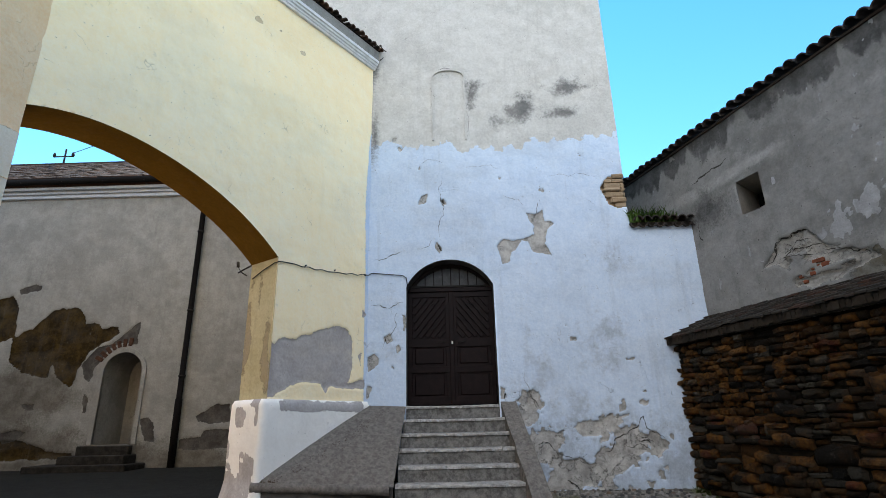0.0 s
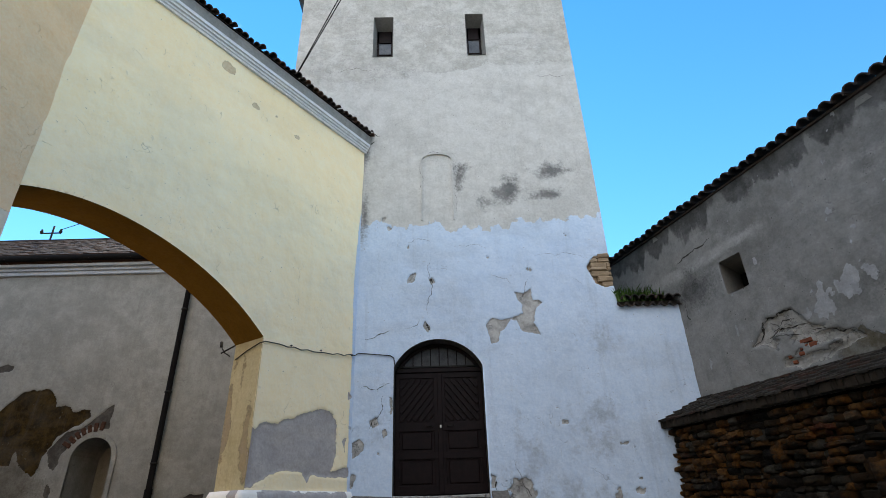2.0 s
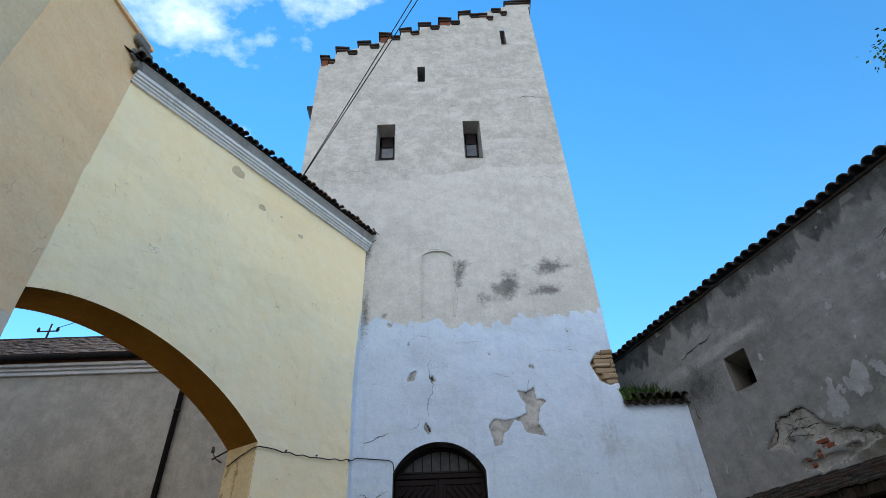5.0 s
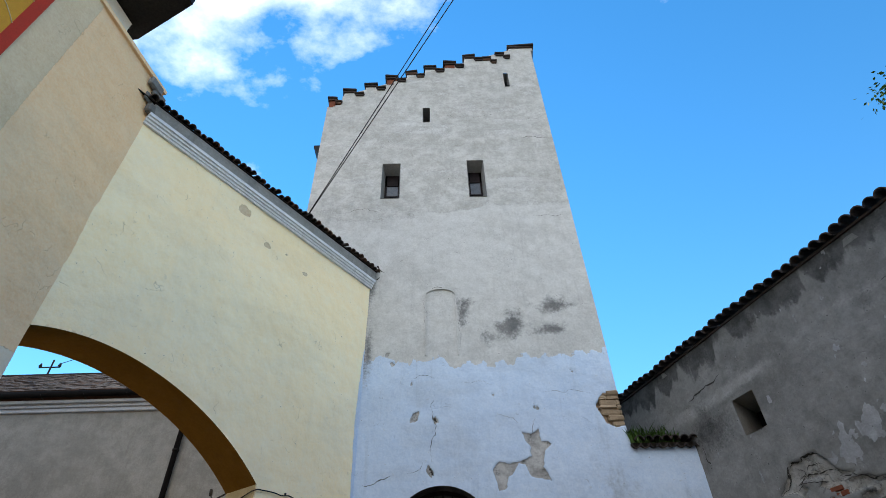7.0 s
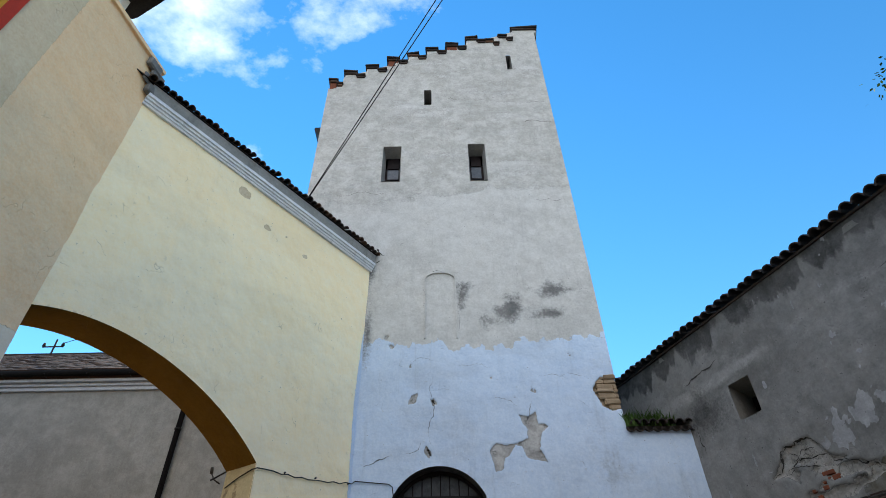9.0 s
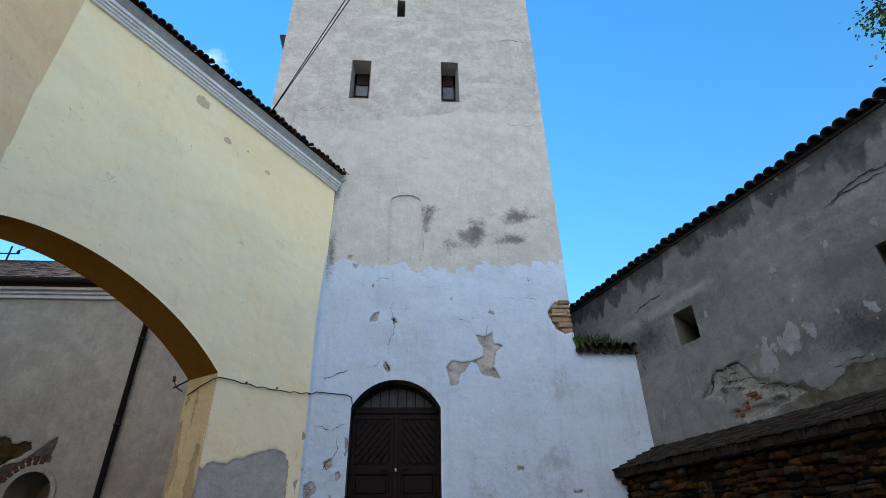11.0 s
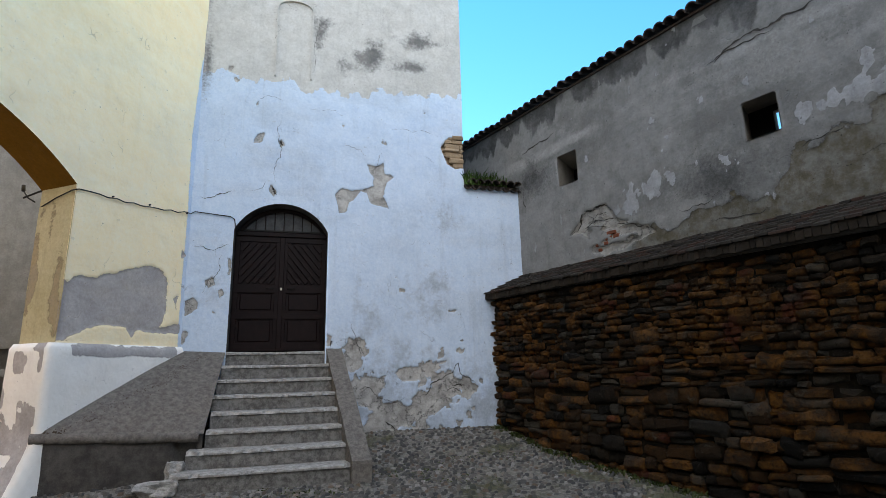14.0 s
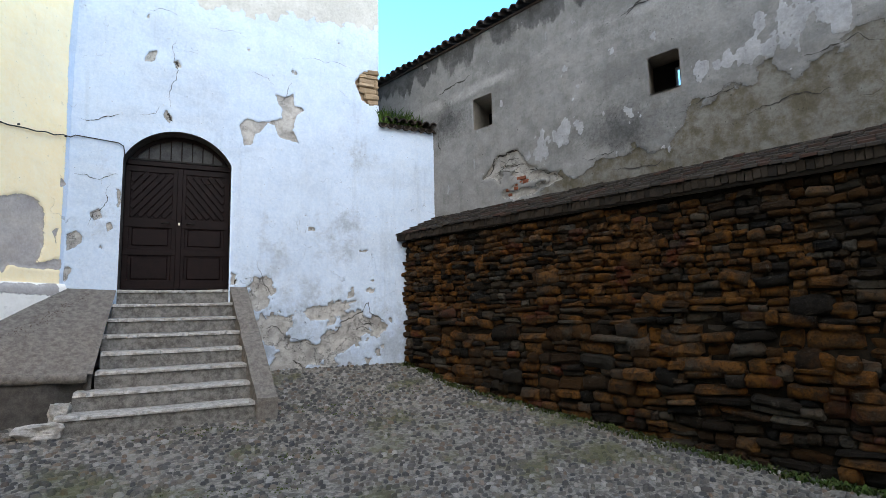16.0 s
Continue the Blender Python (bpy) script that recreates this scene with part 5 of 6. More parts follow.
def rubble():
    """Rough courses of stones: those of the nearest stretch are pieces of their own, the rest are joined."""
    rg = random.Random(77)
    meshes = []
    for v, f in SHAPES:
        me = bpy.data.meshes.new("stone")
        me.from_pydata(v, [], f)
        me.materials.append(m_stone)
        me.polygons.foreach_set("use_smooth", [len(meshes) % 2 == 0] * len(f))
        meshes.append(me)
    TURN = Matrix(((DX, -NX, 0), (DY, -NY, 0), (0, 0, 1))).to_4x4()
    vv, ff, soft, singles = [], [], [], 0
    z = 0.05
    while z < 2.73:
        h = rg.choice((0.06, 0.075, 0.09, 0.11, 0.13, 0.16, 0.10)) * (1.3 if z < 1.3 else 1.0)
        if z > 2.2:
            h = rg.choice((0.06, 0.075, 0.09, 0.11))
        h = min(h, 2.75 - z)
        if h < 0.035:
            break
        k = -0.03
        while k < 9.0:
            w = h * rg.uniform(1.1, 3.2) if rg.random() < 0.75 else h * rg.uniform(0.8, 1.3)
            w = min(max(w, 0.07), 0.52)
            lift = 0.11 * float(fbm(np.array(k * 0.8), np.array(z * 0.8 + 7))) * 2
            parts_ = [(0.0, 1.0)]
            if h > 0.105 and rg.random() < 0.45:
                c = rg.uniform(0.35, 0.65)
                parts_ = [(0.0, c), (c, 1.0)]
            for a, b in parts_:
                zz, hh = z + lift + a * h, (b - a) * h
                if zz + hh > 2.78:
                    hh = 2.78 - zz
                    if hh < 0.03:
                        continue
                if zz + hh < float(np.interp(8.4 + DY * k, _gy, _gz)) - 0.05:
                    continue
                outw = rg.uniform(-0.04, 0.06) + (0.02 if zz < 1.0 else 0)
                m = Matrix.Translation(rub(k + 0.006, zz + 0.005, outw)) @ TURN @ pose(0, 0, 0, rg.uniform(-8, 8), rg.uniform(-6, 6), rg.uniform(-7, 7)) @ Matrix.Diagonal((w + 0.006, 0.11, hh + 0.008, 1))
                s = rg.randrange(24)
                if 2.7 < k < 5.4 and 0.55 < zz < 2.3 and singles < 300:
                    ob = new("stone", meshes[s])
                    ob.matrix_world = m
                    keep(ob, stone_wall)
                    singles += 1
                else:
                    o = len(vv)
                    vv += [tuple(m @ Vector(p)) for p in SHAPES[s][0]]
                    ff += [tuple(o + i for i in q) for q in SHAPES[s][1]]
                    soft += [s % 2 == 0] * len(SHAPES[s][1])
            k += w
        z += h
    # boulders set through the courses
    for _ in range(46):
        k, zz = rg.uniform(0.2, 8.5), rg.uniform(0.45, 2.1)
        w, hh, s = rg.uniform(0.20, 0.42), rg.uniform(0.14, 0.24), 2 * rg.randrange(12)
        m = Matrix.Translation(rub(k, zz, rg.uniform(0.02, 0.06))) @ TURN @ pose(0, 0, 0, rg.uniform(-8, 8), rg.uniform(-14, 14), rg.uniform(-8, 8)) @ Matrix.Diagonal((w, 0.13, hh, 1))
        o = len(vv)
        vv += [tuple(m @ Vector(p)) for p in SHAPES[s][0]]
        ff += [tuple(o + i for i in q) for q in SHAPES[s][1]]
        soft += [True] * len(SHAPES[s][1])
    ob = keep(link_mesh("rubble_stones", vv, ff, m_stone_far), stone_wall)
    ob.data.polygons.foreach_set("use_smooth", soft)
    ob["kind"] = "stuff"


# ---- yellow gate wall with arch ----
UX, UY = -0.5878, -0.8090
MX, MY = 0.8090, -0.5878


def gate(u, z, out):
    return -1.36 + UX * u + MX * out, 8.4 + UY * u + MY * out, z


def gate_p(u, z, out=0.0):
    return Vector(gate(u, z, out))


PU, GT, UE = 1.76, 0.62, 4.86


def arch_z(u):
    v = u - 3.2
    return 4.7415 + v * (0.3116 + v * (-0.1445 + v * (0.0052 - 0.0134 * v)))


def arch_sdf(u, z):
    slope = (arch_z(u + 0.01) - arch_z(u - 0.01)) / 0.02
    return np.maximum(PU - u, (z - arch_z(u)) / np.sqrt(1 + slope * slope))


_yb = polys([[(1.80, 2.77), (1.7, 2.71), (1.64, 2.79), (1.56, 2.84), (1.35, 2.82), (1.22, 2.92), (1.12, 2.92), (0.93, 3.01), (0.79, 3.05), (0.59, 3.13), (0.41, 3.08), (0.29, 2.92), (0.29, 2.5), (0.36, 2.28), (0.04, 2.34), (0.03, 2.2),
              (0.73, 2.21), (0.8, 2.1), (0.88, 2.25), (1.27, 2.24), (1.48, 2.17), (1.63, 2.1), (1.67, 2.03), (1.80, 2.04)], [(0.02, 3.36), (0.09, 3.45), (0.10, 3.30)], [(0.10, 2.75), (0.18, 2.7), (0.12, 2.55)]], 0.02, 9.0, 0.04)


def y_bare(u, z):
    return _yb(u, z)


_yc = blobs([(2.94, 7.90, 0.12, 0.07), (2.42, 7.52, 0.07, 0.05), (1.58, 7.42, 0.06, 0.04), (2.0, 7.6, 0.03, 0.03)], 0.05, 9.0, 0.05)


def y_wash(u, z):
    """The tower's blue wash carried round the corner on to the gate wall, with a wavering edge."""
    edge = np.interp(z, (2.0, 3.2, 4.2, 5.2, 6.2, 6.6, 6.9), (0.05, 0.06, 0.07, 0.12, 0.06, 0.03, -0.05)) + 0.05 * fbm(z * 2.2 + u, z * 0.4, 4)
    return np.clip(0.5 + (edge - u) / 0.03, 0, 1)


def y_chip(u, z):
    return np.maximum(_yc(u, z), np.clip(0.5 + (fbm(u * 6 + 3, z * 6, 4) - 0.43) / 0.06, 0, 1) * 0.9)


gate_wall = tagged(wall_sheet("wall_gate", span(0.0, UE, 0.024), span(1.95, 8.3, 0.024), gate, m_yellow, None, [arch_sdf], [("wash", y_wash), ("bare", y_bare), ("chip", y_chip)], (0.003, -0.018, -0.006), None, 0.022),
                   "yellow plastered gate wall with a broad arch and tiled eaves", "wall", kind="structure")


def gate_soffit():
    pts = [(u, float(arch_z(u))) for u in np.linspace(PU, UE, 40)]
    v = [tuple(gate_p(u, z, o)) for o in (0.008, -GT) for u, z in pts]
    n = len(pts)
    keep(link_mesh("arch_soffit", v, [(i, i + 1, n + i + 1, n + i) for i in range(n - 1)], m_soffit, None, True), gate_wall)["label"] = "dark ochre arch soffit"
    zs = float(arch_z(PU))
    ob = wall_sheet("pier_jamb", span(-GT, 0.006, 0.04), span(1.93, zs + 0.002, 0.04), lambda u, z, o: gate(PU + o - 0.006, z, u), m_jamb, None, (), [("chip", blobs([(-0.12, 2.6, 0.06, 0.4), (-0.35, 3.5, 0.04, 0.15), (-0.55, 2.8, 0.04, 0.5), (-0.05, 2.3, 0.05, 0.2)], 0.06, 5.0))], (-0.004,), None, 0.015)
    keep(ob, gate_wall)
    # back face and the mass above the arch
    outline = [(0.0, 2.0), (PU - 0.03, 2.0)] + [(u - 0.015, z + 0.025) for u, z in pts] + [(UE, 8.3), (0.0, 8.3)]
    keep(prism("wall_back", outline, lambda p: gate_p(p[0], p[1], -GT + 0.04), lambda p: gate_p(p[0], p[1], -GT), m_yellow), gate_wall)


gate_soffit()


def gate_run(name, profile, u0, u1, material, label=""):
    """A moulding of that profile (out, z) along the gate wall."""
    v = [tuple(gate_p(u, z - 0.07 + 0.035 * u, o)) for u in (u0, u1) for o, z in profile]
    n = len(profile)
    f = [(i, (i + 1) % n, n + (i + 1) % n, n + i) for i in range(n)] + [tuple(range(n))[::-1], tuple(range(n, 2 * n))]
    ob = keep(link_mesh(name, v, f, material), gate_wall)
    if label:
        ob["label"] = label


gate_run("cornice", [(-0.05, 8.10), (0.04, 8.10), (0.045, 8.13), (0.065, 8.14), (0.068, 8.17), (0.095, 8.18), (0.10, 8.21), (0.125, 8.22), (0.13, 8.27), (-0.05, 8.27)], -0.02, UE, m_cornice, "pale blue-white moulded cornice")
gate_run("frieze", [(-0.05, 8.272), (0.115, 8.272), (0.135, 8.46), (-0.05, 8.46)], -0.02, UE, m_frieze, "grey mortar strip under the tiles")
gate_run("roof_slope", [(0.155, 8.462), (0.155, 8.48), (-1.2, 9.05), (-1.2, 9.03)], -0.02, UE + 0.3, m_tile_join)
rng = random.Random(41)
GROT = Matrix(((UX, -MX, 0), (UY, -MY, 0), (0, 0, 1))).to_4x4()
u = -0.02
while u < UE + 0.1:
    for r in range(2):
        t = new("roof_tile", me_tile if rng.random() < 0.4 else me_tile_d)
        t.matrix_world = Matrix.Translation(gate_p(u + r * 0.04, 8.405 + 0.035 * u + r * 0.11 + rng.uniform(-0.012, 0.012), 0.21 - r * 0.27 + rng.uniform(-0.03, 0.02))) @ GROT @ pose(0, 0, 0, 22, rng.uniform(-14, 14), rng.uniform(-8, 8)) @ Matrix.Scale(rng.uniform(0.62, 0.85), 4)
        keep(t, gate_wall)
    u += 0.105


def pedestal():
    """Battered white base of the gate pier."""
    nz = 30
    zs = np.linspace(0.25, 2.02, nz)
    prof = []
    for z in zs:
        flare = 0.06 + 0.26 * max(0.0, (1.08 - z) / 0.8) ** 1.3 * (z < 1.08) - 0.06 * 0.6 * max(0, (z - 1.96) / 0.06)
        prof.append(flare)
    path = []
    for u in np.linspace(-0.02, PU, 40):
        path.append((u, 0.0, 0, 1))
    for a in np.linspace(0, math.pi / 2, 6)[1:-1]:
        path.append((PU, 0.0, math.sin(a), math.cos(a)))
    for o in np.linspace(0.0, -GT, 20):
        path.append((PU, o, 1, 0))
    v, f, bare = [], [], []
    for j, z in enumerate(zs):
        for i, (u, o, du, do) in enumerate(path):
            w = prof[j] + 0.02 * float(fbm(np.array(i * 0.15), np.array(z * 2)))
            v.append(tuple(gate_p(u + du * (w + 0.03) * 1.1, z, o + do * min(w, 0.09))))
            b = 0.0
            if o == 0 and do == 1:
                b = float(np.clip(0.5 + (0.075 - abs(z - 1.94) + 0.10 * fbm(np.array(u * 5), np.array(z * 5))) / 0.08, 0, 1)) * (0.1 < u < 1.6)
            elif o < 0:
                b = float(np.clip(0.5 + (fbm(np.array(o * 5 + 3), np.array(z * 4)) - 0.03) / 0.1, 0, 1))
            bare.append(b)
    n = len(path)
    for j in range(nz - 1):
        for i in range(n - 1):
            f.append((j * n + i, j * n + i + 1, (j + 1) * n + i + 1, (j + 1) * n + i))
    o = len(v)
    v += [tuple(gate_p(u, 2.02, o_)) for u, o_, _, _ in path]
    bare += [0.0] * n
    for i in range(n - 1):
        f.append(((nz - 1) * n + i, (nz - 1) * n + i + 1, o + i + 1, o + i))
    ob = keep(link_mesh("pier_base", v, f, m_white, None, True), gate_wall)
    ob["label"] = "battered white limewashed pier base"
    ob.data.attributes.new("bare", "FLOAT", "POINT").data.foreach_set("value", np.array(bare, np.float32))


pedestal()

# ---- peach building ----
def peach(v, z, out):
    return -4.205 - 0.1736 * v + 0.985 * out, 4.485 - 0.985 * v - 0.1736 * out, z


def peach_p(v, z, out=0.0):
    return Vector(peach(v, z, out))


def p_pale(u, z):
    return np.clip(0.5 + (4.42 + 0.25 * fbm(u * 2.5, z) - z) / 0.05, 0, 1)


house = thing("peach_house", "peach plastered house with a red and orange painted frieze", "house", (-6, 1, 0))
keep(wall_sheet("wall", span(0, 9.0, 0.06), span(-0.2, 9.0, 0.06), peach, m_peach, None, (), [("pale", p_pale), ("band", lambda u, z: np.clip(0.5 + (u - 1.36 + 0.01 * np.sin(z)) / 0.04, 0, 1))], (0.01, 0.012), None, 0.02), house)
for z in (3.42, 3.95, 2.9, 2.35):
    v = [peach_p(0.0, z, 0.0), peach_p(8.9, z, 0.0), peach_p(8.9, z + 0.012, 0.02), peach_p(0.0, z + 0.012, 0.02), peach_p(0.0, z + 0.024, 0.0), peach_p(8.9, z + 0.024, 0.0)]
    keep(link_mesh("plaster_groove", [tuple(q) for q in v], [(0, 1, 2, 3), (3, 2, 5, 4)], m_peach), house)


def peach_box(name, v0, v1, o0, o1, z0, z1, material, label="", bevel=0.0):
    bm = bmesh.new()
    box(bm, (v0, o0, z0), (v1, o1, z1), None, bevel)
    for q in bm.verts:
        q.co = peach_p(q.co.x, q.co.z, q.co.y)
    return keep(part(name, bm, material, None, label), house)


peach_box("end_wall", 0.0, 0.3, -5.0, -0.04, -0.2, 8.98, m_peach)
peach_box("rear_wall", 8.7, 9.0, -5.0, -0.04, -0.2, 8.98, m_peach)
peach_box("wall_head", -0.05, 9.0, -0.6, 0.05, 9.0, 9.07, m_peach)
peach_box("red_border", 1.80, 1.93, -0.02, 0.028, 5.4, 8.9, m_red, "red painted border")
peach_box("painted_frieze", 1.93, 3.6, -0.02, 0.024, 5.4, 8.9, m_orange, "orange painted panel with cream lines")
for i in range(5):
    pts = [peach_p(1.93 + 0.16 * t, 6.4 + 0.5 * i + 0.16 * math.sin(t * 0.9), 0.027) for t in np.linspace(0, 6, 14)]
    keep(tube("painted_line", pts, 0.006, m_creamline, None, "", 5), house)
# broken stone end at the eaves
for i, (a, z, s) in enumerate(((0.02, 8.62, 0.22), (-0.03, 8.82, 0.2), (0.1, 8.9, 0.2), (-0.02, 8.45, 0.16))):
    peach_box("broken_corner_stone", a - 0.06, a + s, 0.015, 0.06 + 0.02 * i, z - 0.09, z + 0.07, m_fort, "grey stone in broken plaster", 0.02)
# upper storey set back, with its dark eaves
peach_box("upper_wall", 0.35, 8.9, -4.9, -1.0, 9.07, 10.9, m_white, "pale upper wall")
keep(prism("eaves_board", [(-5.30, 4.62), (-4.10, 4.02), (-4.95, -4.5), (-9.5, -3.5), (-9.0, 5.0)], lambda p: (p[0], p[1], 10.95), lambda p: (p[0], p[1], 11.12), m_iron, None, "dark boarded eaves"), house)

# ---- building beyond the arch ----
FY = 13.0
far = thing("old_house", "old cream plastered house with broken plaster and a tiled roof", "house", (-8, FY + 2, 0.9))


def far_place(u, z, out):
    return u, FY - out, z


def niche_sdf(u, z):
    return np.maximum(np.maximum(np.abs(u + 7.85) - 0.47, 1.40 - z), np.where(z > 3.06, np.hypot(u + 7.85, z - 3.06) - 0.47, -1.0))


_fbr = polys([[(-10.74, 3.37), (-10.79, 3.95), (-10.31, 4.2), (-9.9, 4.65), (-9.4, 4.68), (-9.13, 4.59), (-9.0, 4.26), (-8.78, 4.3), (-8.56, 4.12), (-8.17, 4.18), (-8.12, 4.0), (-8.38, 3.84), (-8.78, 3.59), (-9.01, 3.16), (-9.03, 2.82), (-9.14, 2.74), (-9.45, 2.95), (-9.65, 3.26), (-9.72, 2.96), (-10.04, 3.01), (-10.37, 3.1)],
              [(-11.9, 4.94), (-11.36, 4.97), (-11.05, 5.05), (-10.86, 4.82), (-10.76, 3.99), (-11.09, 3.86), (-11.6, 3.74)], [(-11.0, 1.51), (-10.0, 1.53), (-9.35, 1.28), (-8.75, 1.23), (-8.72, 1.11), (-10.93, 1.1)]], 0.05, 6.0, 0.04)
_fdamp = blobs([(-10.5, 1.3, 2.2, 0.7), (-8.0, 1.0, 1.6, 0.5), (-6.0, 0.9, 1.6, 0.5), (-10.2, 2.6, 1.2, 0.8)], 0.5, 1.6, 0.8)
_fgr = polys([[(-7.6, 4.32), (-7.64, 3.74), (-8.05, 3.75), (-8.35, 3.66), (-8.03, 3.92)], [(-10.9, 5.19), (-10.51, 5.32), (-10.27, 5.27), (-10.38, 5.16), (-10.83, 5.08)], [(-5.95, 2.0), (-5.5, 2.24), (-5.16, 2.27), (-5.12, 1.87), (-5.54, 1.81), (-5.89, 1.87)],
              [(-6.26, 1.49), (-5.76, 1.52), (-5.73, 1.66), (-5.1, 1.7), (-5.06, 1.28), (-6.06, 1.25), (-6.25, 1.29)], [(-7.26, 1.95), (-7.1, 2.01), (-6.93, 1.86), (-6.84, 1.42), (-7.06, 1.47), (-7.18, 1.67)], [(-8.75, 2.6), (-8.63, 2.47), (-8.6, 2.1), (-8.69, 2.15)],
              [(-10.56, 1.7), (-10.23, 1.79), (-9.96, 1.7), (-10.17, 1.53), (-10.5, 1.46)], [(-10.23, 2.34), (-9.89, 2.35), (-9.86, 2.21), (-10.07, 2.22)], [(-8.93, 3.24), (-8.62, 3.67), (-8.09, 3.76), (-8.33, 3.58), (-8.59, 3.15), (-8.63, 2.81), (-8.78, 2.9)]], 0.03, 8.0, 0.04)
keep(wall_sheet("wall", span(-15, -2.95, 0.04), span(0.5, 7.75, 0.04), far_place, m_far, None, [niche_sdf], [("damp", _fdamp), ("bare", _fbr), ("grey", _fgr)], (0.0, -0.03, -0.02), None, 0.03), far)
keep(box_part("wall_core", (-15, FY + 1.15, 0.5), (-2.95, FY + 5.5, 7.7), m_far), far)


def far_niche():
    arc = [(-8.32, 1.40)] + [(-7.85 - 0.47 * math.cos(a), 3.06 + 0.47 * math.sin(a)) for a in np.linspace(0, math.pi, 17)] + [(-7.38, 1.40)]
    n = len(arc)
    v = [(x, FY + d, z) for d in (-0.01, 1.1) for x, z in arc]
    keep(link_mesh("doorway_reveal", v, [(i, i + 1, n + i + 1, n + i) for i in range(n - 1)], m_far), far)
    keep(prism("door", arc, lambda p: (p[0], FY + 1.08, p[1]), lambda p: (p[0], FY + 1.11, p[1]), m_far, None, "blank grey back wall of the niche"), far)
    # smooth plaster surround
    bm = bmesh.new()
    o = [(-7.85 + (x + 7.85) * 1.22, 3.06 + (z - 3.06) * 1.22 if z > 3.06 else z) for x, z in arc]
    for i in range(n - 1):
        q = [arc[i], arc[i + 1], o[i + 1], o[i]]
        fa = [bm.verts.new((x, FY - 0.045, z)) for x, z in q]
        fb = [bm.verts.new((x, FY + 0.03, z)) for x, z in q]
        bm.faces.new(fa)
        for k in range(4):
            bm.faces.new((fa[k], fa[(k + 1) % 4], fb[(k + 1) % 4], fb[k]))
    keep(part("doorway_surround", bm, m_far, None, "pale plaster surround"), far)
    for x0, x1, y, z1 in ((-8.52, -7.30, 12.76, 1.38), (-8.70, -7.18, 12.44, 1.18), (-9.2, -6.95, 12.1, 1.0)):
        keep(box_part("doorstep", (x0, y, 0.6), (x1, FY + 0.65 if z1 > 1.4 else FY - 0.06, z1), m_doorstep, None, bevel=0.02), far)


far_niche()
rng = random.Random(52)
for i in range(11):
    a = radians(38 + 11.5 * i)
    r0, p = 0.60 + rng.uniform(0, 0.03), rng.uniform(0.16, 0.26)
    if i >= 4:
        c_, s_ = math.cos(a), math.sin(a)
        m = Matrix.Translation((-7.85 + c_ * (r0 + p / 2), FY - 0.012, 3.06 + s_ * (r0 + p / 2))) @ Matrix.Rotation(-a, 4, "Y")
        keep(box_part("arch_brick", (-p / 2, -0.02, -0.045), (p / 2, 0.05, 0.045), m_archbrick, None, bevel=0.01, m=m), far)
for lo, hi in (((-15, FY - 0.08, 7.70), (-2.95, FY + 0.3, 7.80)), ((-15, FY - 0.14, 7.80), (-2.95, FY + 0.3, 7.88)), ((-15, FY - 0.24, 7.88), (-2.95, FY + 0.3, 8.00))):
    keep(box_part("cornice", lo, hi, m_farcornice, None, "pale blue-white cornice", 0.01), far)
keep(tube("gutter", [(-15, FY - 0.36, 8.06), (-2.95, FY - 0.36, 8.06)], 0.085, m_pipe, None, "dark metal gutter"), far)
for x in np.arange(-14.5, -3, 1.1):
    keep(tube("gutter_bracket", [(x, FY - 0.1, 7.99), (x, FY - 0.3, 7.96), (x + 0.01, FY - 0.44, 8.02)], 0.012, m_iron, None, "", 5), far)
keep(tube("downpipe", [(-6.35, FY - 0.34, 8.0), (-6.35, FY - 0.28, 7.8), (-6.35, FY - 0.10, 7.55), (-6.35, FY - 0.10, 2.4), (-6.35, FY - 0.10, 2.38), (-6.34, FY - 0.10, 0.8)], (0.068, 0.068, 0.068, 0.068, 0.085, 0.085), m_pipe, None, "dark metal downpipe"), far)
for z in (6.6, 4.5, 2.9):
    keep(tube("pipe_clamp", [(-6.35, FY - 0.10, z), (-6.35, FY - 0.10, z + 0.04)], 0.084, m_iron, None, "", 10), far)


def far_roof():
    rg = random.Random(51)
    vv, ff = [], []
    for r in range(15):
        y, z = FY - 0.42 + r * 0.25, 8.12 + r * 0.165
        x = -15 + (r % 2) * 0.09
        while x < -3:
            dz = rg.uniform(-0.008, 0.012)
            o = len(vv)
            vv += [(x + 0.004, y, z + dz), (x + 0.172, y, z + dz), (x + 0.172, y + 0.40, z + 0.24 + dz), (x + 0.004, y + 0.40, z + 0.24 + dz), (x + 0.004, y, z + 0.03 + dz), (x + 0.172, y, z + 0.03 + dz), (x + 0.172, y + 0.40, z + 0.27 + dz), (x + 0.004, y + 0.40, z + 0.27 + dz)]
            ff += [(o, o + 1, o + 5, o + 4), (o + 4, o + 5, o + 6, o + 7), (o, o + 4, o + 7, o + 3), (o + 1, o + 2, o + 6, o + 5)]
            x += 0.176
    ob = keep(link_mesh("roof_tiles", vv, ff, m_tile_join), far)
    ob["kind"] = "stuff"
    keep(prism("roof", [(FY - 0.4, 8.05), (FY + 3.3, 10.5), (FY + 6, 8.6), (FY + 5.5, 7.7), (FY + 0.2, 7.7)], lambda p: (-15, p[0], p[1]), lambda p: (-2.95, p[0], p[1]), m_tile_join), far)
    keep(tube("ridge", [(-15, FY + 3.3, 10.5), (-2.95, FY + 3.3, 10.5)], 0.12, m_tile_join, None, "ridge tiles"), far)


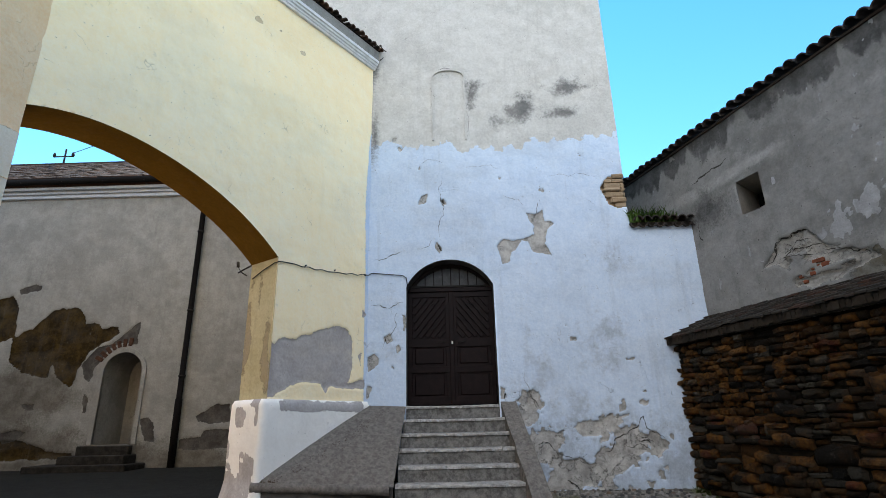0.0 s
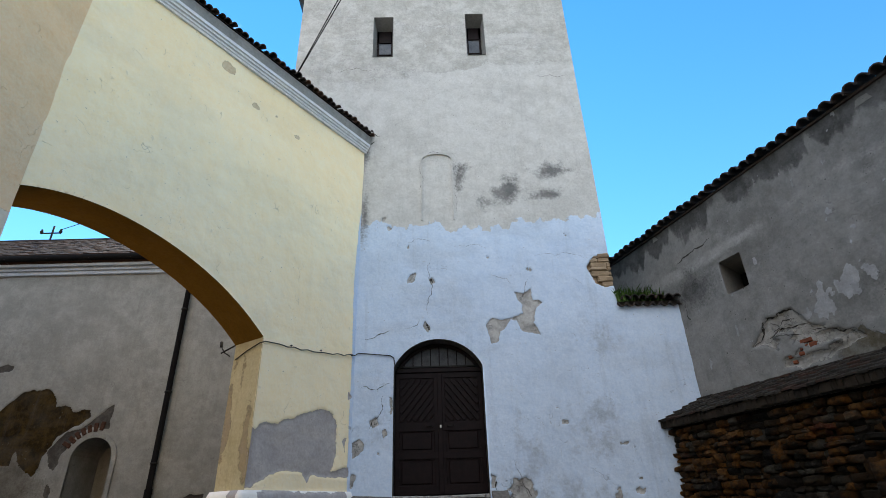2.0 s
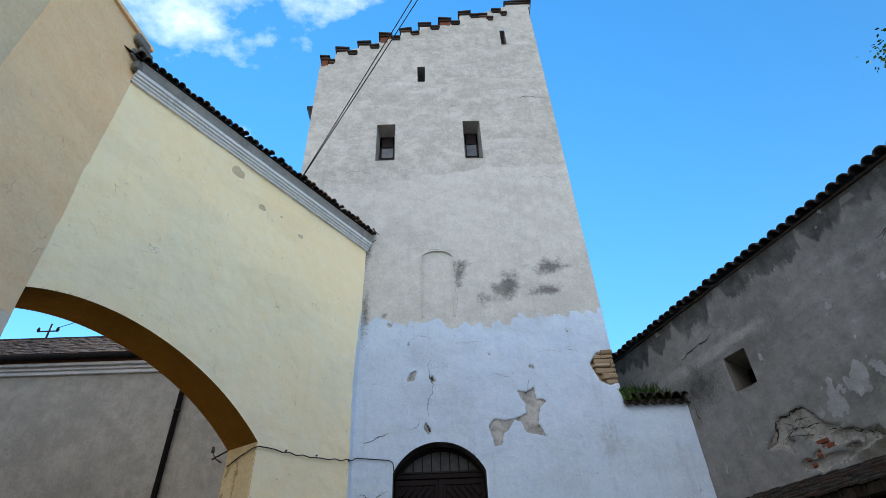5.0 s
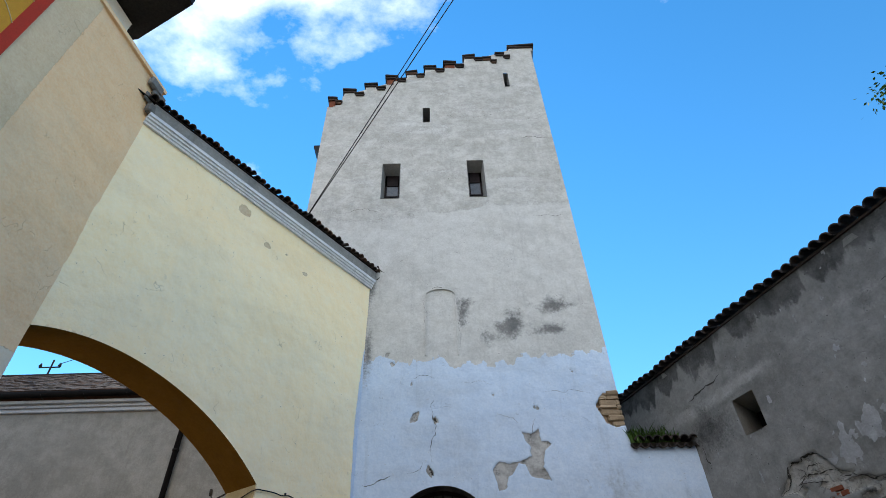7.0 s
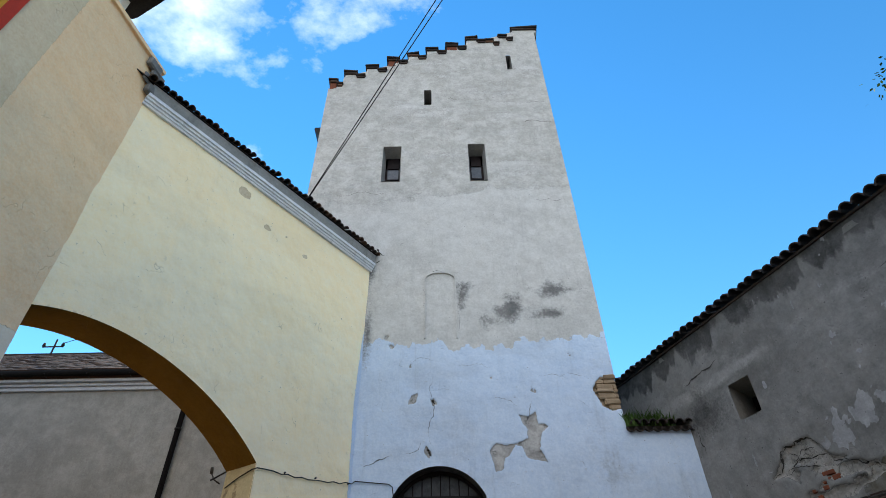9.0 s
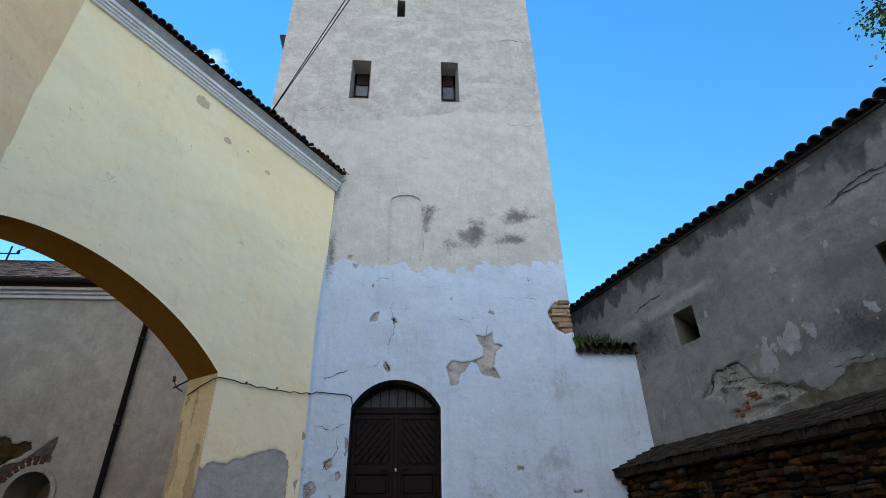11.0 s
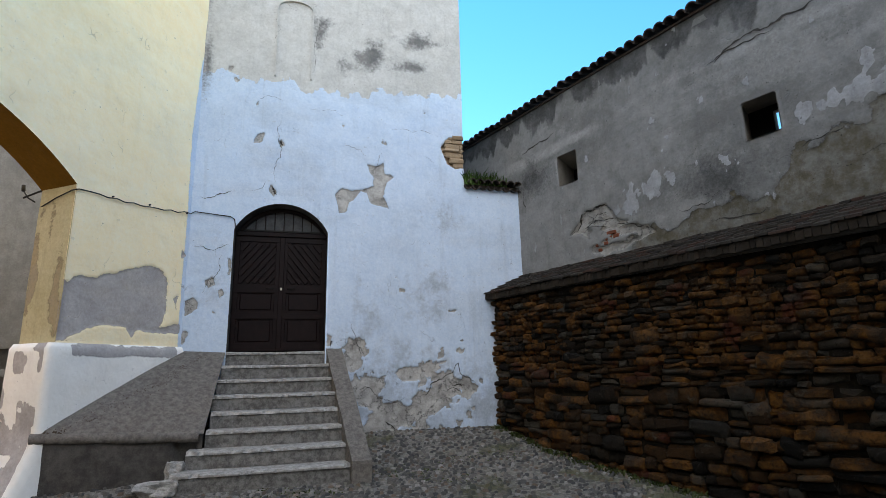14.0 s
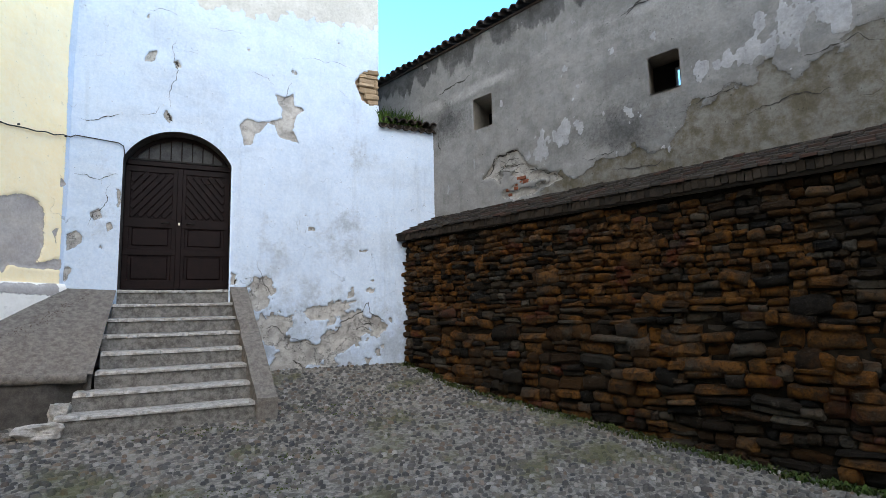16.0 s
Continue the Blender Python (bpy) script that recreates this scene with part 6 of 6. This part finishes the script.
far_roof()
far.location.x -= 0.17
far.location.z -= 0.01
mast = thing("wire_mast", "small iron mast with insulators on the roof ridge", "mast", (-13.4, FY + 3.3, 10.5))
keep(tube("pole", [(-13.4, FY + 3.3, 10.3), (-13.4, FY + 3.3, 11.15)], 0.03, m_iron), mast)
keep(tube("crossbar", [(-13.78, FY + 3.3, 10.87), (-13.12, FY + 3.3, 10.87)], 0.025, m_iron), mast)
for x in (-13.78, -13.12):
    keep(tube("insulator", [(x, FY + 3.3, 10.85), (x, FY + 3.3, 10.92), (x, FY + 3.3, 11.02)], (0.03, 0.055, 0.03), m_iron), mast)

keep(tube("wire", [(-13.12, FY + 3.3, 11.0), (-11.0, FY + 3.0, 11.55), (-8.0, FY + 2.5, 12.6)], 0.012, m_iron, None, "", 5), mast)

# ---- cables and hooks ----
def sag(a, b, d, n=24):
    a, b = Vector(a), Vector(b)
    return [a.lerp(b, t) - Vector((0, 0, d * 4 * t * (1 - t))) for t in np.linspace(0, 1, n)]


cable = thing("wall_cable", "thin black cable clipped along the plaster walls", "cable", tuple(gate_p(1.72, 3.86, 0.02)))
_cp = [gate_p(1.775, 3.70, -0.55), gate_p(1.78, 3.78, -0.3), gate_p(1.782, 3.84, -0.03), gate_p(1.74, 3.86, 0.025)] + [p + Vector((0, 0, 0.012 * math.sin(9 * i))) for i, p in enumerate(sag(gate_p(1.6, 3.87, 0.025), gate_p(0.03, 4.02, 0.03), 0.04, 14))] + [Vector((-1.30, TY - 0.03, 4.05)), Vector((-1.0, TY - 0.03, 4.02)), Vector((-0.79, TY - 0.03, 4.00)), Vector((-0.73, TY - 0.03, 3.96)), Vector((-0.71, TY - 0.025, 3.83))]
keep(tube("wire", _cp, 0.008, m_black, None, "", 6), cable)
for u in (1.3, 0.75, 0.1):
    p = gate_p(u, 3.90 + (1.6 - u) * 0.085 - 0.03, 0.02)
    keep(tube("clip", [p, p + Vector((MX, MY, 0)) * 0.025], 0.012, m_black, None, "", 6), cable)
hook = thing("insulator_hook", "rusty iron insulator hook behind the gate pier", "hook", tuple(gate_p(1.95, 3.8, -0.7)))
hp = gate_p(1.72, 3.95, -GT - 0.02)
e_ = Vector((-0.95, 0.3, 0))
keep(tube("arm", [hp, hp + e_ * 0.16 + Vector((0, 0, -0.06)), hp + e_ * 0.26 + Vector((0, 0, -0.10))], 0.012, m_iron, None, "", 6), hook)
keep(tube("prong", [hp + e_ * 0.10 + Vector((0, 0, -0.16)), hp + e_ * 0.2 + Vector((0, 0, -0.10)), hp + e_ * 0.27 + Vector((0, 0, 0.0))], 0.010, m_iron, None, "", 6), hook)
keep(tube("insulator", [hp + e_ * 0.27 + Vector((0, 0, -0.01)), hp + e_ * 0.28 + Vector((0, 0, 0.07))], 0.022, m_black, None, "", 8), hook)
wires = thing("overhead_wires", "pair of thin overhead wires running up over the yard", "wires", (-2.9, 8.2, 9.2))
for dx in (0.0, 0.07):
    keep(tube("wire", sag((-2.84 + dx * 0.2, TY - 0.12, 10.05), (3.4 + dx * 4, 1.7, 16.0), 0.05), 0.011, m_black, None, "", 5), wires)

# ---- tree behind the fortress wall ----
tree = thing("tree", "leafy green tree behind the fortress wall", "tree", (11.6, 6.2, 0.0))


def build_tree():
    rg = random.Random(61)
    base = Vector((11.6, 6.2, 0.0))
    keep(tube("trunk", [base, base + Vector((0.05, 0.02, 4)), base + Vector((0, -0.1, 8)), base + Vector((-0.1, 0, 12.9))], (0.22, 0.18, 0.13, 0.05), m_bark), tree)
    v, f = [], []
    tips = []
    for i in range(16):
        a = rg.uniform(0, 6.28)
        z0 = rg.uniform(10.4, 12.6)
        s = base + Vector((0, 0, z0))
        e = s + Vector((math.cos(a), math.sin(a), rg.uniform(0.1, 0.7))) * rg.uniform(0.5, 1.15)
        keep(tube("limb", [s, s.lerp(e, 0.5) + Vector((0, 0, 0.1)), e], (0.05, 0.03, 0.012), m_bark, None, "", 5), tree)
        tips += [s.lerp(e, t) for t in (0.5, 0.75, 1.0)]
    for t in tips:
        for _ in range(170):
            p = t + Vector((rg.gauss(0, 0.26), rg.gauss(0, 0.26), rg.gauss(0, 0.2)))
            d = Vector((rg.uniform(-1, 1), rg.uniform(-1, 1), rg.uniform(-0.8, 0.3))).normalized()
            s = d.cross(Vector((rg.uniform(-1, 1), rg.uniform(-1, 1), 1))).normalized() * 0.035
            o = len(v)
            v += [tuple(p), tuple(p + d * 0.05 + s), tuple(p + d * 0.11), tuple(p + d * 0.05 - s)]
            f.append((o, o + 1, o + 2, o + 3))
    keep(link_mesh("crown", v, f, m_leaf), tree)["kind"] = "stuff"


build_tree()

# ---- unseen plain walls closing yard and street, added to shape the light ----
# warm colour chosen so the sunlit south wall bounces warm light
m_close = plaster("warm_grey_plaster", (0.42, 0.37, 0.30), (0.50, 0.45, 0.37), streak=0.2)
tagged(box_part("unseen_wall_south", (-6.4, -5.4, -0.4), (9.2, -5.0, 7.2), m_close), "unseen warm grey wall added to block sky and bounce warm light", "wall", kind="structure")
tagged(box_part("unseen_wall_street", (-16.4, 4.3, -0.4), (-9.35, 4.7, 9.0), m_fort), "unseen dark grey wall added to shade the side street", "wall", kind="structure")
tagged(box_part("unseen_wall_west", (-16.4, 4.71, -0.4), (-16.0, 19.0, 8.5), m_fort), "unseen dark grey wall added to shade the side street's end", "wall", kind="structure")

# ---- cobbles, moss and stones ----
def cobbles():
    rg = np.random.RandomState(9)
    n1, n2 = 7, 2
    cell = 0.082
    pts = []
    for j, y in enumerate(np.arange(1.6, 8.38, cell * 0.80)):
        for x in np.arange(-4.2, 5.6, cell * 1.05):
            pts.append((x + (j % 2) * cell * 0.5 + rg.uniform(-0.03, 0.03), y + rg.uniform(-0.025, 0.025)))
    v, f, near = [], [], []
    for x, y in pts:
        if x > 3.46 + DX * (8.4 - y) / -DY - 0.04:
            continue
        if -1.05 < x < 0.95 and y > 6.55 or (-2.5 < x < -0.8 and y > 7.05):
            continue
        if rg.rand() < 0.10 or float(fbm(np.array(x * 1.1 + 3), np.array(y * 1.1))) > 0.10 and rg.rand() < 0.45:
            continue
        ra, rb = rg.uniform(0.022, 0.048), rg.uniform(0.016, 0.031)
        if rg.rand() < 0.04:
            ra, rb = ra * 1.5, rb * 1.5
        hgt = rg.uniform(0.014, 0.038)
        a = rg.normal(0.15, 0.5)
        z = float(gz(x, y))
        if len(near) < 300 and 0.9 < x < 2.9 and 4.0 < y < 5.0:
            near.append((x, y, z, ra, rb, hgt, a))
            continue
        o = len(v)
        ca, sa = math.cos(a), math.sin(a)
        for rr, hh in ((1.0, -0.012), (0.70, hgt * 0.78)):
            for i in range(n1):
                t = 2 * math.pi * i / n1
                q = 1 + 0.22 * (rg.rand() - 0.5)
                px, py = ra * rr * q * math.cos(t), rb * rr * q * math.sin(t)
                v.append((x + ca * px - sa * py, y + sa * px + ca * py, z + hh))
        v.append((x, y, z + hgt))
        for i in range(n1):
            k = (i + 1) % n1
            f += [(o + i, o + k, o + n1 + k, o + n1 + i), (o + n1 + i, o + n1 + k, o + 2 * n1)]
    ob = link_mesh("cobbles", v, f, m_cobble, None, True)
    ob["kind"] = "stuff"
    keep(ob, g_ground)
    meshes = []
    for s in range(8):
        vv, ff = [], []
        for rr, hh in ((1.0, -0.9), (0.70, 0.78)):
            for i in range(n1):
                t, q = 2 * math.pi * i / n1, 1 + 0.22 * (rg.rand() - 0.5)
                vv.append((rr * q * math.cos(t), rr * q * math.sin(t), hh))
        vv.append((0, 0, 1.0))
        for i in range(n1):
            k = (i + 1) % n1
            ff += [(i, k, n1 + k, n1 + i), (n1 + i, n1 + k, 2 * n1)]
        me = bpy.data.meshes.new("cobble")
        me.from_pydata(vv, [], ff)
        me.materials.append(m_cobble_one)
        me.polygons.foreach_set("use_smooth", [True] * len(ff))
        meshes.append(me)
    for i, (x, y, z, ra, rb, hgt, a) in enumerate(near):
        ob = new("cobble", meshes[i % 8])
        ob.matrix_world = Matrix.Translation((x, y, z)) @ Matrix.Rotation(a, 4, "Z") @ Matrix.Diagonal((ra, rb, hgt, 1))
        keep(ob, g_ground)


cobbles()
rng = random.Random(71)
_spots = []
for i in range(240):
    k = rng.uniform(0, 7.5)
    p = rub(k, 0, rng.uniform(0.03, 0.20) * (1 if k > 3.5 else 0.6))
    _spots.append((p.x, p.y, float(gz(p.x, p.y)), rng.uniform(0.4, 1.0)))
tufts("wall_foot_grass", "low grass and moss along the foot of the stone wall", _spots, 0.07, 14, 6, m_moss)
tufts("wall_foot_weeds", "fresh green weeds at the foot of the stone wall", [(float(rub(k_, 0, 0.14).x), float(rub(k_, 0, 0.14).y), float(gz(rub(k_, 0, 0.14).x, rub(k_, 0, 0.14).y)), 0.4 + 0.5 * rng.random()) for k_ in np.arange(4.4, 6.6, 0.03) if fbm(np.array(k_ * 3.1), np.array(1.0)) > -0.04], 0.08, 12, 16, m_weed)
_spots = []
for i in range(160):
    x, y = rng.choice(((1.6, 6.8), (2.2, 6.4), (1.2, 5.2), (0.2, 6.35), (2.6, 7.2), (0.8, 4.6)))
    x, y = x + rng.gauss(0, 0.3), y + rng.gauss(0, 0.15)
    _spots.append((x, y, float(gz(x, y)), rng.uniform(0.3, 0.8)))
tufts("moss_patches", "sparse moss and grass between the cobbles", _spots, 0.03, 10, 8, m_moss)
rubble()
